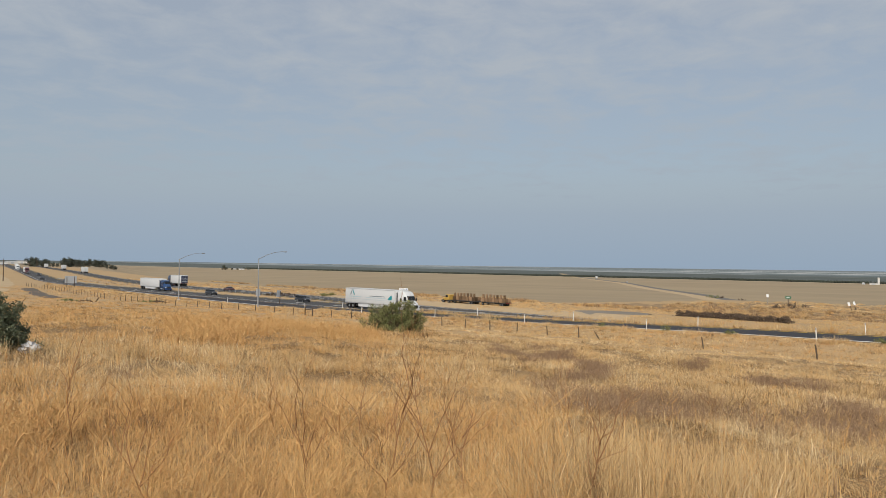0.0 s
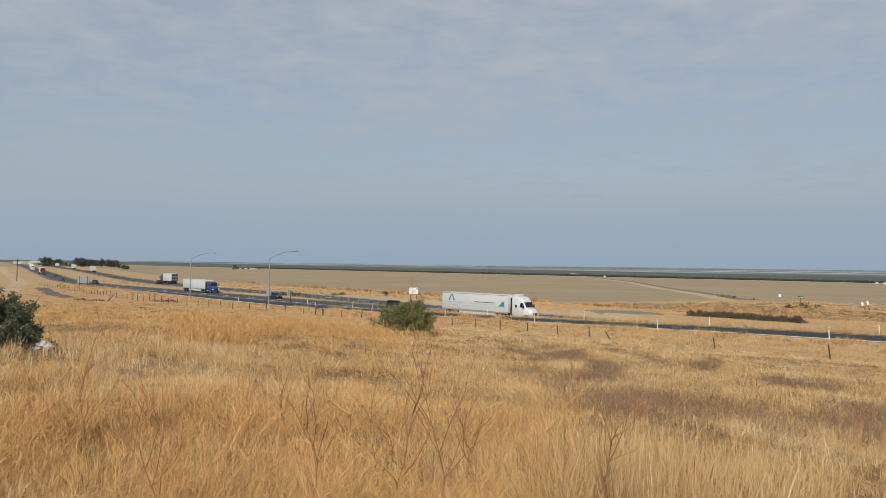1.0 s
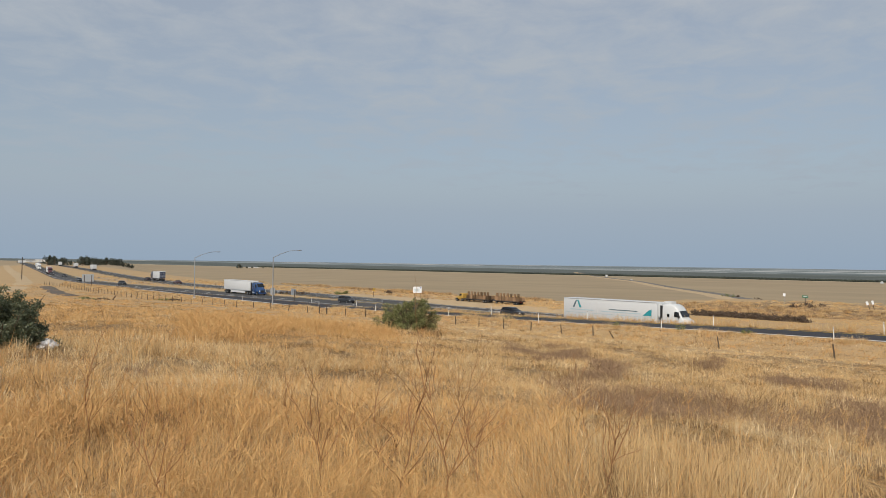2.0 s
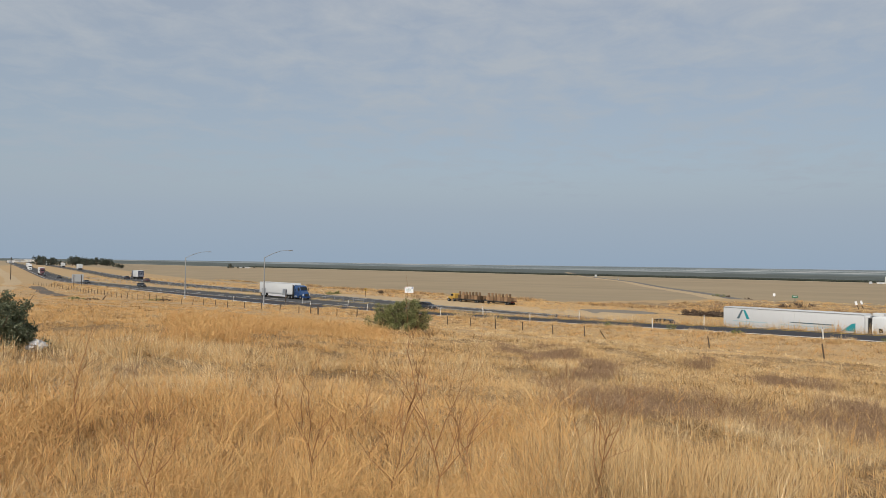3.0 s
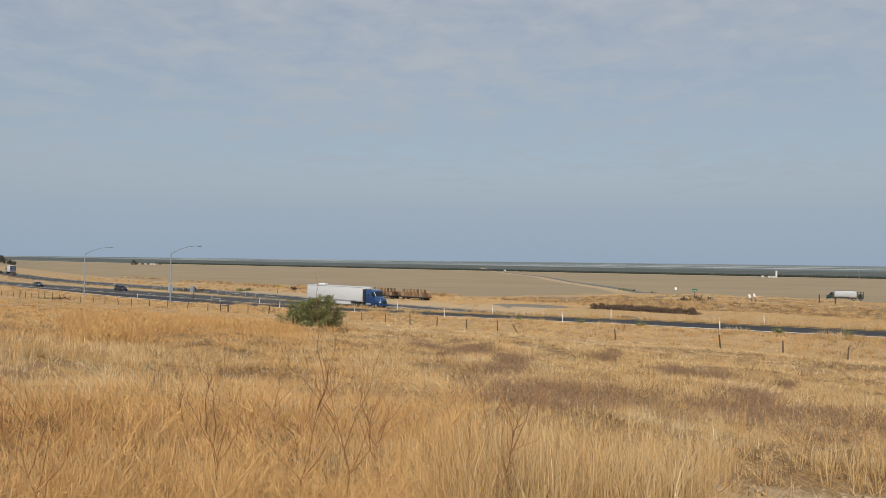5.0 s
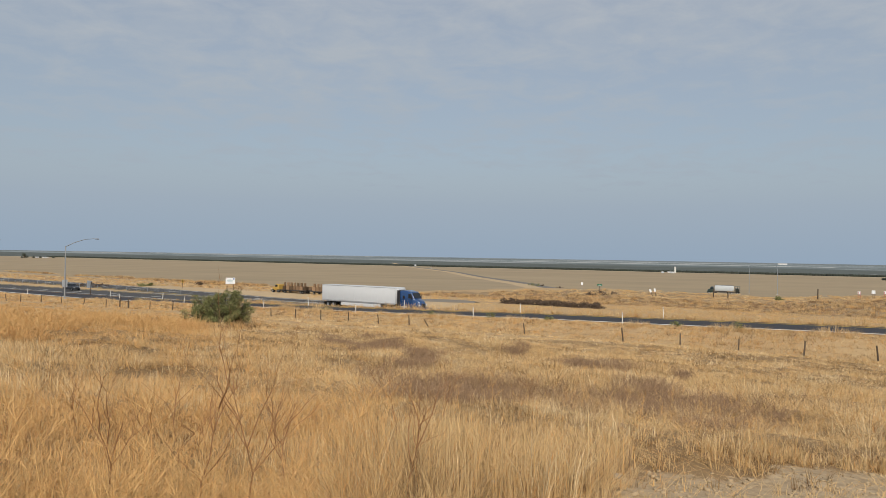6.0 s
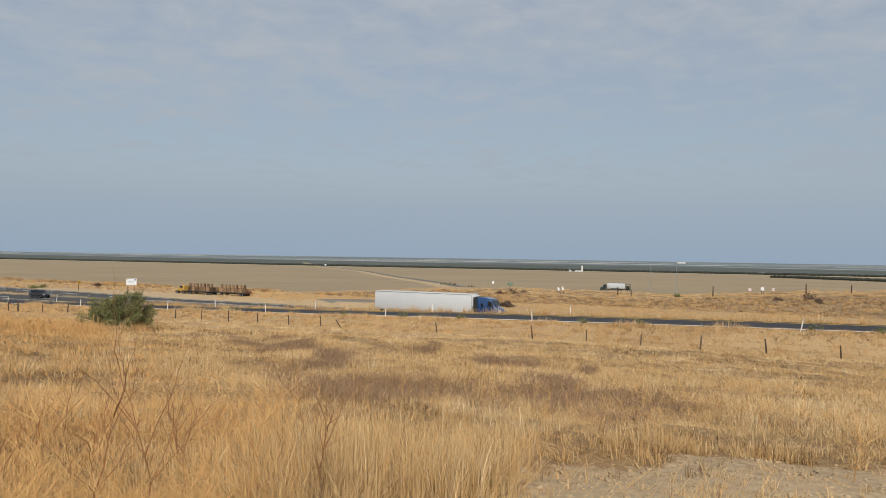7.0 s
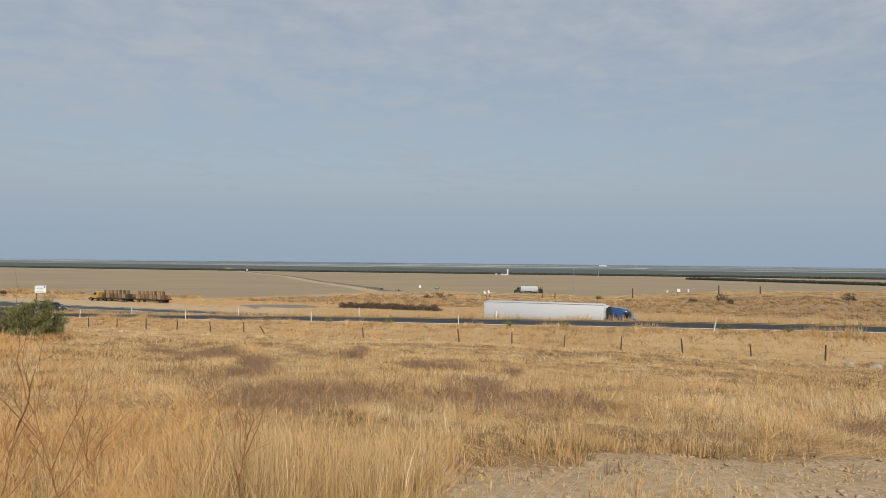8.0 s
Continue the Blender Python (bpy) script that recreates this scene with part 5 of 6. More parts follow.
def bush(name, label, m, rx, ry, rz, clumps, leaves, size, mat, seed, clump_r=0.28, stems=14):
    rng = np.random.RandomState(seed)
    root = new(name)
    tagged(root, label, "bush")
    c, rad = [], []
    while len(c) < clumps:
        p = rng.uniform(-1, 1, 3)
        p[2] = abs(p[2])
        q = np.linalg.norm(p)
        if 0.25 < q < 1.0 and (q < 0.82 or rng.rand() < 0.55):
            c.append((p[0] * rx, p[1] * ry, 0.12 * rz + p[2] * rz * 0.88))
            rad.append(clump_r * rng.uniform(0.6, 1.25) * min(rx, rz))
    v, f, n = leaf_cloud(rng, c, rad, leaves, size)
    v[:, 2] = np.maximum(v[:, 2], 0.02)
    me = bulk_mesh("foliage", v, f, n, mat)
    shared("foliage", me, root)
    bm = bmesh.new()
    for i in range(stems):
        e = Vector(c[i % len(c)])
        tube(bm, [(e.x * 0.06, e.y * 0.06, -0.1), (e.x * 0.45, e.y * 0.45, e.z * 0.6), e], [0.03 * rz, 0.02 * rz, 0.006 * rz], 5, False)
    for i in range(stems * 2):
        e = Vector(c[(i * 7 + 3) % len(c)]) * 1.0
        out = Vector((e.x * 1.22, e.y * 1.22, e.z * 1.16 + 0.05))
        tube(bm, [e * 0.7, e, out], [0.012 * rz, 0.008 * rz, 0.003 * rz], 4, False)
    part("branch", bm, M["bark"], root)
    root.matrix_basis = m
    return root


bush("green_bush", "sprawling green bush in the dry grass above the fence", standing(-3.75, 64, 0, -0.25), 3.05, 2.1, 3.0, 130, 36000, 0.058, M["leaf"], 3, 0.15, 90)
bush("grey_bush", "dense dusty grey-green bush in tall dry grass", standing(-32.7, 16.6, 0, -0.25), 1.12, 1.1, 1.36, 150, 36000, 0.032, M["leaf_dark"], 5, 0.17, 30)
rnd = random.Random(5)
for az, r, w, h in ((-9.3, 205, 1.6, 1.0), (-8.7, 206, 1.2, 0.9), (-5.4, 208, 1.3, 1.1), (-12.6, 205, 2.6, 1.0), (-11.9, 204, 2.2, 0.9), (-13.4, 206, 1.8, 0.8), (47.3, 158, 1.7, 1.6), (45.2, 156, 1.2, 1.1),
                    (47.8, 152, 1.0, 0.9), (38.3, 172, 1.0, 1.0), (22.5, 320, 2.2, 1.4), (20.8, 380, 1.8, 1.7), (20.3, 385, 2.0, 1.8), (55.5, 160, 1.8, 1.4), (21.2, 372, 1.6, 1.4), (26.0, 172, 2.8, 1.2), (24.9, 175, 1.8, 1.0), (-27.4, 178.0, 2.4, 0.7), (-26.5, 175.0, 2.4, 0.7), (-22.3, 174.0, 2.4, 0.7), (-21.2, 172.0, 2.4, 0.7)):
    bush("scrub_bush", "low dark scrub bush on the dry verge", standing(az, r, rnd.uniform(0, 360), -0.1), w, w * 0.8, h, 16, 420, 0.16, M["brush"] if rnd.random() < 0.5 else M["leaf"], rnd.randint(0, 999), 0.35, 6)


for az in (4.6, 13.2, 22.4, 31.8, 36.0, 47.6, 51.5, -5.6, 18.0):
    s0 = 77.0 * math.tan(radians(az - 46.6))
    n0 = float(ramp_near(s0)) - 0.7
    x0, y0 = at(s0, n0)
    bush("roadside_weed", "small green weed at the edge of the ramp", pose(x0, y0, ground_z(x0, y0) - 0.05, 0, 0, az * 37), 0.75, 0.6, 0.75, 12, 260, 0.085, M["leaf"], int(az * 10) % 97 + 3, 0.35, 5)


def brush_pile():
    rng = np.random.RandomState(21)
    root = new("brush_pile")
    tagged(root, "long heap of dark dead brush beside the highway", "brush pile")
    bm = bmesh.new()
    for i in range(900):
        x = rng.uniform(-10.5, 10.5)
        hgt = 1.15 * (1 - abs(x / 11) ** 3) * (0.65 + 0.35 * math.sin(x * 1.7) ** 2)
        y, z = rng.normal(0, 0.8), rng.uniform(0.05, 1) * hgt
        d = Vector(rng.normal(size=3))
        d.z *= 0.5
        d.normalize()
        L = rng.uniform(0.35, 0.9)
        p = Vector((x, y, z))
        tube(bm, [p - d * L * 0.5, p + Vector(rng.normal(size=3)) * 0.06, p + d * L * 0.5], [0.045, 0.04, 0.015], 3, False)
    part("branches", bm, M["brush"], root)
    c = [(x, rng.normal(0, 0.6), 0.35 + 0.3 * rng.rand()) for x in np.linspace(-10, 10, 30)]
    v, f, n = leaf_cloud(rng, c, [0.62] * len(c), 5200, 0.15)
    v[:, 2] = np.maximum(v[:, 2], 0.0)
    shared("dead_leaves", bulk_mesh("dead_leaves", v, f, n, M["brush"]), root)
    root.matrix_basis = along(-57.5, 124.5, 0)


brush_pile()


def tree(label, m, h, seed, spread_r=0.36):
    rng = np.random.RandomState(seed)
    root = new("tree")
    tagged(root, label, "tree", "trees in the distance")
    bm = bmesh.new()
    tube(bm, [(0, 0, -0.3), (0.1, 0, h * 0.25), (0.2, 0.1, h * 0.6)], [h * 0.035, h * 0.026, h * 0.012], 7)
    c, rad = [], []
    for i in range(38):
        a, t = rng.uniform(0, math.tau), rng.uniform(0.0, 0.95)
        w = h * spread_r * math.sin(math.pi * min(0.96, 0.3 + 0.66 * t)) ** 0.6 * rng.uniform(0.3, 1.0)
        e = Vector((math.cos(a) * w, math.sin(a) * w, h * (0.12 + 0.8 * t)))
        c.append(tuple(e))
        rad.append(h * rng.uniform(0.13, 0.21))
        tube(bm, [(0.1, 0, h * (0.1 + 0.35 * t)), (e.x * 0.5, e.y * 0.5, e.z * 0.85), e], [h * 0.012, h * 0.008, h * 0.003], 4, False)
    part("trunk", bm, M["bark"], root)
    v, f, n = leaf_cloud(rng, c, rad, 1800, h * 0.045)
    shared("crown", bulk_mesh("crown", v, f, n, M["far_leaf"]), root)
    root.matrix_basis = m
    return root


protos = [tree("tall dark green tree in a far roadside grove", standing(-29.4, 930), 10.5, 31, 0.44), tree("tall dark green tree in a far roadside grove", standing(-26.75, 930), 9.5, 32, 0.5),
          tree("tall dark green tree in a far roadside grove", standing(-25.75, 930), 9.0, 33, 0.5)]
rnd = random.Random(12)
for i, az in enumerate((-29.85, -29.0, -28.8, -28.45, -28.15, -27.65, -27.3, -27.0, -26.45, -26.1, -25.5, -25.25, -24.95, -24.7, -24.45, -29.6, -27.45)):
    k = rnd.uniform(0.9, 1.2) * (0.5 if az > -25.0 or -28.5 < az < -28.0 else 1)
    t = copy_thing(protos[i % 3], standing(az, 930 + rnd.uniform(-25, 40), rnd.uniform(0, 360)))
    t.scale = (k * 1.1, k * 1.1, k)
tree("lone round dark tree at the far edge of the field", standing(-16.87, 1650, 0, -1.5), 11.5, 40, 0.6)
for az, r in ((-15.9, 1680), (-15.1, 1690), (-16.3, 1670)):
    t = copy_thing(protos[1], standing(az, r))
    t.scale = (0.6, 0.6, 0.45)


def orchard(name, label, cells, h, seed):
    """Rows of small orchard crowns, too many and too far to count."""
    rng = np.random.RandomState(seed)
    phi = np.linspace(0, math.tau, 7)[:-1]
    vs, fs = [], []
    for i, (x, y, z) in enumerate(cells):
        k = h * rng.uniform(0.88, 1.1)
        rings = [(0.02, 0.55), (0.42, 0.80), (0.75, 0.72), (0.97, 0.30)]
        base = len(vs)
        for t, w in rings:
            jit = rng.uniform(0.75, 1.25, 6)
            for a, j in zip(phi, jit):
                vs.append((x + math.cos(a) * w * k * 0.75 * j, y + math.sin(a) * w * k * 0.75 * j, z + t * k * rng.uniform(0.93, 1.07)))
        for r in range(3):
            for c in range(6):
                a, b = base + r * 6 + c, base + r * 6 + (c + 1) % 6
                fs += [a, b, b + 6, a + 6]
    me = bulk_mesh(name, np.array(vs), np.array(fs), np.full(len(fs) // 4, 4), M["orchard_leaf"])
    return tagged(new(name, me), label, "orchard", kind="stuff")


cells = []
rng = np.random.RandomState(7)
for w in np.arange(1152, 1172, 5.0):
    step = 3.6
    for c in np.arange(-1500, 640, step):
        if rng.rand() < 0.06:
            continue
        x, y = 0.602 * w + 0.798 * c, 0.798 * w - 0.602 * c
        az = math.degrees(math.atan2(x, y))
        if -24 < az < 60:
            cells.append((x + rng.normal(0, 0.5), y + rng.normal(0, 0.5), ground_z(x, y) - 0.1))
orchard("orchard", "dark green orchard rows along the far edge of the tan field", cells, 3.2, 8)
cells = []
for k in range(4):
    for t in np.arange(0, 1.9, 0.009):
        x, y = 654 + (665 - 654) * t + k * 8.0, 661 + (426 - 661) * t + k * 2.5
        if rng.rand() > 0.08:
            cells.append((x, y, ground_z(x, y) - 0.1))
orchard("orchard", "dense dark orchard block on the valley floor", cells, 2.9, 9)


# ---- far buildings ----
def shed(name, label, m, L, W, H, roof_h, mat, tower=None):
    root = new(name)
    tagged(root, label, "building")
    part("wall", boxed(-L / 2, L / 2, -W / 2, W / 2, -0.5, H), mat, root)
    bm = bmesh.new()
    vs = [bm.verts.new(p) for p in ((-L / 2 - .4, -W / 2 - .4, H), (L / 2 + .4, -W / 2 - .4, H), (L / 2 + .4, W / 2 + .4, H), (-L / 2 - .4, W / 2 + .4, H), (-L / 2 - .4, 0, H + roof_h), (L / 2 + .4, 0, H + roof_h))]
    for f in ((0, 1, 5, 4), (2, 3, 4, 5), (0, 4, 3), (1, 2, 5), (3, 2, 1, 0)):
        bm.faces.new([vs[i] for i in f])
    part("roof", bm, M["roof"], root)
    part("door", boxed(-1.8, 1.8, -W / 2 - 0.06, -W / 2 + 0.02, 0, min(3.0, H * 0.8)), M["sign_back"], root)
    if tower:
        part("tower", tube(bmesh.new(), [(tower[0], 0, -0.5), (tower[0], 0, tower[2])], tower[1], 12), mat, root, "slim white tower")
    root.matrix_basis = m
    return root


shed("pump_house", "low white building with a slim white tower in the field", standing(30.85, 1075), 9, 5, 1.7, 0.6, M["concrete"], (5.6, 1.3, 9.2))
shed("pump_house", "small white hut in the field", standing(30.25, 1075), 1.8, 2, 2.6, 0.3, M["concrete"])
for az, r, L, H in ((-15.6, 1700, 12, 2), (-16.1, 1720, 6, 2), (38.5, 3600, 36, 5), (58.0, 1500, 18, 5), (59.0, 1520, 14, 5), (44.2, 1180, 6, 2.5),
                    (-31.4, 1250, 9, 3), (-30.9, 1350, 14, 3.5), (-30.3, 1500, 16, 4)):
    shed("farm_building", "pale far farm building on the valley floor", standing(az, r, rnd.uniform(-30, 30)), L, L * 0.5, H, H * 0.25, M["concrete"])


# ---- vehicles of the clip ----
semi_white = semi("white semi truck with a printed white trailer", M["white_paint"], "white aerodynamic cab", pod=True, reefer=True, print_it=True)
semi_blue = semi("blue semi truck with a plain white refrigerated trailer", M["blue_paint"], "blue aerodynamic cab", reefer=True, roof=3.85, drop=0.38)
# black panels stand for fairing edges and the shaded gap behind the cab
for k in (-1, 1):
    part("side_extender", boxed(0.35, 0.95, k * 1.27 - 0.02, k * 1.27 + 0.02, 1.25, 3.45, bevel=0.01), M["black"], semi_blue, "black panel for the fairing edge and the shaded gap behind the cab")
semi_maroon = semi("far maroon semi truck with a white trailer", M["maroon_paint"], "maroon cab", reefer=False, skirt=False)
semi_pale = semi("far white semi truck with a white trailer", M["white_paint"], "white cab", reefer=False)
semi_pale_b = semi("far white semi truck further back on the highway", M["white_paint"], "white cab", reefer=False)
semi_navy = semi("navy semi truck with a white trailer driving away", M["navy_paint"], "navy cab", length=9.4, reefer=False, skirt=False)
part("dark_door_panel", boxed(-9.49, -9.455, -1.24, 1.24, 1.3, 3.95, bevel=0.01), M["navy_paint"], semi_navy, "dark rear doors with stripes")
for z in (1.8, 2.4, 3.0):
    part("door_stripe", boxed(-9.505, -9.492, -1.1, 1.1, z, z + 0.12), M["sign_back"], semi_navy)
semi_away_a = semi("white box trailer truck driving away", M["white_paint"], "white cab", reefer=False)
semi_away_b = semi("white trailer truck far down the other carriageway", M["white_paint"], "white cab", reefer=False)
semi_away_c = semi("pale trailer truck far off among other traffic", M["white_paint"], "white cab", reefer=False)
hopper = hopper_truck()
suv_black = car("black SUV on the highway", M["car_black"], "suv")
suv_dark = car("dark grey SUV on the highway", M["car_grey"], "suv")
suv_black_b = car("black SUV following in the same lane", M["car_black"], "suv")
sedan_a = car("dark sedan far back on the highway", M["car_grey"], "sedan")
sedan_b = car("black sedan far back on the highway", M["car_black"], "sedan")
sedan_c = car("dark sedan behind other cars", M["car_black"], "sedan")
away_a = car("dull red car on the far carriageway", M["car_red"], "sedan")
away_b = car("black car beside a trailer truck on the far carriageway", M["car_black"], "sedan")
field_van = new("box_truck")
tagged(field_van, "small white box truck on the field road", "truck")
shade_smooth(part("box", boxed(-5.0, 0.6, -1.2, 1.2, 0.9, 3.7, bevel=0.05), M["white_paint"], field_van))
shade_smooth(part("cab", loft([(0.7, 1.05, 1.0, 0.6, 2.5), (1.6, 1.05, 0.95, 0.6, 2.5), (2.2, 1.0, 0.9, 0.6, 1.6), (2.6, 0.95, 0.85, 0.6, 1.4)]), M["white_paint"], field_van))
wheels(field_van, 0.45, 0.4, [(x, k * 0.9) for x in (-3.6, 1.8) for k in (-1, 1)])

field_car = car("small white car far off on the field road", M["white_paint"], "sedan")

yellow = flatbed_truck()
FB = along(-121.5, 119.0, 0, -1) @ Matrix.Scale(0.9, 4)
yellow.matrix_basis = FB
CRATE = crate_mesh()
rnd = random.Random(77)
for deck0 in (-0.1, -10.35):
    for col in range(7):
        tall = 2
        for tier in range(tall):
            for k in ((-1, 1) if tier == 0 else (1,)):
                c = new("crate", CRATE)
                tagged(c, "slatted wooden field crate stacked on a flat trailer", "crate", "crates on the flat trailers")
                shape = (0.80, 0.9, 1.4) if tier == 0 else (rnd.choice((0.32, 0.36, 0.42)), 0.34, 1.35)
                c.matrix_basis = FB @ pose(deck0 - 0.58 - col * 1.175, k * 0.605 + (0.2 if tier else 0), 0.84 + tier * 0.955, 0, 0, rnd.gauss(0, 1.2)) @ Matrix.Diagonal((*shape, 1))


# ---- litter and rocks ----
def rock(label, m, size, seed, mat="rock", name="rock"):
    rng = np.random.RandomState(seed)
    bm = bmesh.new()
    bmesh.ops.create_icosphere(bm, subdivisions=3, radius=1.0)
    for v in bm.verts:
        c = v.co
        k = 1 + (0.28 if mat == "rock" else 0.75) * noise.noise(c * (1.3 if mat == "rock" else 2.4) + Vector((seed, 0, 0))) + 0.12 * noise.noise(c * 3.1)
        v.co = Vector((c.x * size[0], c.y * size[1], c.z * size[2])) * k
    ob = part(name, bm, M[mat])
    tagged(ob, label, name.replace("_", " "))
    ob.matrix_basis = m
    return shade_smooth(ob, 40)


rock("pale stone in the dry grass at the edge of bare dirt", standing(26.0, 6.3, 20, 0.02), (0.04, 0.032, 0.028), 1)
rock("small pale stone on bare dirt", standing(27.6, 6.3, 60, 0.03), (0.03, 0.035, 0.025), 2)
rock("crumpled white scrap in the dry grass", standing(22.3, 6.2, 10, 0.02), (0.035, 0.03, 0.02), 3, "litter", "paper_scrap")
rock("flattened pale scrap in the grass", standing(18.5, 5.9, 10, 0.015), (0.05, 0.025, 0.012), 6, "litter", "paper_scrap")
rock("large pale boulder near the fence", standing(55.5, 62, 0, 0.12), (0.34, 0.3, 0.26), 4)
rock("second large pale boulder near the fence", standing(57.1, 62, 40, 0.12), (0.5, 0.36, 0.26), 5)
rock("crumpled white plastic sheet at the foot of a bush", standing(-29.7, 15.9, 0, 0.10), (0.15, 0.13, 0.10), 9, "litter", "plastic_sheet")


def fallen_post():
    ob = part("fallen_post", tube(bmesh.new(), [(-0.4, 0, -0.1), (0.45, 0, 1.15)], 0.11, 7), M["pole_wood"])
    tagged(ob, "dark slanting stump of a post in the grass", "post")
    ob.matrix_basis = standing(-25.6, 170, 20)


fallen_post()


# ---- dry grass ----
def grass(name, label, x, y, h, w, mat, seed, lean=0.35, lodged=0.0, out=None, simple=False):
    """Bent, pointed blades standing on the ground."""
    rng = np.random.RandomState(seed)
    n = len(x)
    s, nn = sn_of(x, y)
    z = height(s, nn) - 0.03
    a = rng.uniform(0, math.tau, n)
    wind = math.tau * lattice(x, y, 2.3, 55)
    ld = np.where(rng.rand(n) < 0.6, wind, rng.uniform(0, math.tau, n))
    if out is not None:
        ld = np.where(rng.rand(n) < 0.65, out + rng.normal(0, 0.5, n), ld)
    k = np.abs(rng.normal(0, lean, n)) + lodged
    dx, dy = np.cos(ld) * k * h, np.sin(ld) * k * h
    up = h / np.sqrt(1 + 0.8 * k * k)
    wx, wy = np.cos(a) * w / 2, np.sin(a) * w / 2
    if simple:
        v = np.stack([np.stack([x - wx, y - wy, z], 1), np.stack([x + wx, y + wy, z], 1), np.stack([x + dx, y + dy, z + up], 1)], 1)
        f, sizes = np.arange(3 * n), np.full(n, 3)
    else:
        v = np.empty((n, 5, 3), np.float32)
        v[:, 0] = np.stack([x - wx, y - wy, z], 1)
        v[:, 1] = np.stack([x + wx, y + wy, z], 1)
        v[:, 2] = np.stack([x + dx * 0.3 + wx * 0.75, y + dy * 0.3 + wy * 0.75, z + up * 0.58], 1)
        v[:, 3] = np.stack([x + dx * 0.3 - wx * 0.75, y + dy * 0.3 - wy * 0.75, z + up * 0.58], 1)
        v[:, 4] = np.stack([x + dx, y + dy, z + up], 1)
        i = np.arange(n)[:, None] * 5
        f = np.concatenate([i + np.array([[0, 1, 2, 3]]), i + np.array([[3, 2, 4]])], 1).ravel()
        sizes = np.tile([4, 3], n)
    me = bulk_mesh(name, v.reshape(-1, 3), f, sizes, mat)
    return tagged(new(name, me), label, "grass", kind="stuff")


DRIFTS = ((7.0, 36, 3.4, 8.0), (12.2, 27, 1.5, 4.5), (18.8, 42.5, 1.4, 4.0), (25.5, 32, 3.0, 4.5), (14.5, 13.2, 7.4, 3.2), (24.3, 13.0, 2.6, 2.6), (29.1, 15.5, 2.4, 4.2), (34.6, 12.9, 4.3, 3.0), (32, 29.5, 0.6, 2.5), (11.1, 20.4, 2.6, 1.0), (-23.8, 13.4, 0.8, 0.7), (57, 14, 2.0, 1.5))


def hill_grass():
    rng = np.random.RandomState(101)
    # tufts, closer together near the camera, and flattened straw between them
    heads, per_head = 14200, 8
    hr = np.exp(rng.uniform(math.log(3.7), math.log(100), heads))
    mid = rng.rand(heads) < 0.3
    hr[mid] = np.exp(rng.uniform(math.log(16), math.log(80), int(mid.sum())))
    far = 3800
    hr[:far] = rng.uniform(75, 300, far)
    haz = rng.uniform(-40, 66, heads)
    haz[:far] = rng.uniform(-40, 0, far)
    behind = 500
    haz[far:far + behind] = rng.uniform(66, 320, behind)
    hr[far:far + behind] = rng.uniform(2.0, 26.0, behind)
    hx, hy = np.sin(np.radians(haz)) * hr, np.cos(np.radians(haz)) * hr
    # more heads in the brown drifts
    extra = 1500
    area = np.array([d[1] * d[2] * d[3] for d in DRIFTS])
    pick = rng.choice(len(DRIFTS), extra, p=area / area.sum())
    dd = np.array(DRIFTS)[pick]
    ea = rng.uniform(0, math.tau, extra)
    ek = np.sqrt(rng.rand(extra))
    haz[-extra:], hr[-extra:] = dd[:, 0] + np.cos(ea) * ek * dd[:, 2], dd[:, 1] + np.sin(ea) * ek * dd[:, 3]
    hx, hy = np.sin(np.radians(haz)) * hr, np.cos(np.radians(haz)) * hr
    head = np.repeat(np.arange(heads), per_head)
    n = len(head)
    loose = rng.rand(n) < 0.3
    out = np.abs(rng.normal(0, 1, n)) * np.where(loose, 0.10, 0.035) * hr[head]
    oa = rng.uniform(0, math.tau, n)
    x, y = hx[head] + np.cos(oa) * out, hy[head] + np.sin(oa) * out
    r, az = np.hypot(x, y), np.degrees(np.arctan2(x, y))
    vigour = rng.uniform(0.35, 1.55, heads)[head] * np.where(loose, 0.75, 1.0)
    s, nn = sn_of(x, y)
    keep = nn < 69.5 + bend(s)
    patch = lattice(x, y, 1.9, 62)
    keep &= rng.rand(n) < np.where(r < 10, 0.25, 0.62) + 1.1 * smooth((0.65 * patch + 0.35 * lattice(x, y, 0.6, 69) - 0.28) / 0.3)
    bare = bare_dirt(x, y, 0.0)
    keep &= ~bare | (rng.rand(n) < np.where(az < 34, 0.30, 0.10) + 0.25 * (lattice(x, y, 0.9, 91) > 0.68))
    x, y, r, az, bare, head, vigour = (v[keep] for v in (x, y, r, az, bare, head, vigour))
    chance = rng.rand(heads)[head] * 0.75 + rng.rand(len(head)) * 0.25
    n = len(x)
    tall = np.where(r < 6.8, 0.27 + 0.25 * lattice(x, y, 1.3, 63), 0.12 + 0.22 * lattice(x, y, 2.6, 67) + 0.12 * lattice(x, y, 0.9, 68))
    tall *= 1 - 0.2 * smooth((r - 6.5) / 0.8) * smooth((12.0 - r) / 2)
    tall = tall * (1 - 0.2 * smooth((r - 9) / 4)) 
    tall *= 1 - 0.35 * smooth((r - 75) / 50)
    tall *= 1 - 0.42 * smooth((9.5 - r) / 2) * smooth((7 - az) / 6)
    tall *= 1 - 0.22 * smooth((10 - r) / 2) * smooth((az - 25) / 6)
    tall += 0.45 * (np.hypot((az + 2.4) / 1.7, (r - 60) / 3) < 1)
    tall *= rng.uniform(0.85, 1.15, n) * vigour * np.where(bare, 0.45, 1)
    drift = np.zeros(n)
    for caz, cr, da, dr in DRIFTS:
        drift = np.maximum(drift, 1.25 - np.hypot((az - caz) / da, (r - cr) / dr))
    brown = chance < np.clip(drift * 1.6, 0, 0.8) * smooth((lattice(x, y, 1.5, 65) - 0.15) / 0.4) + 0.05
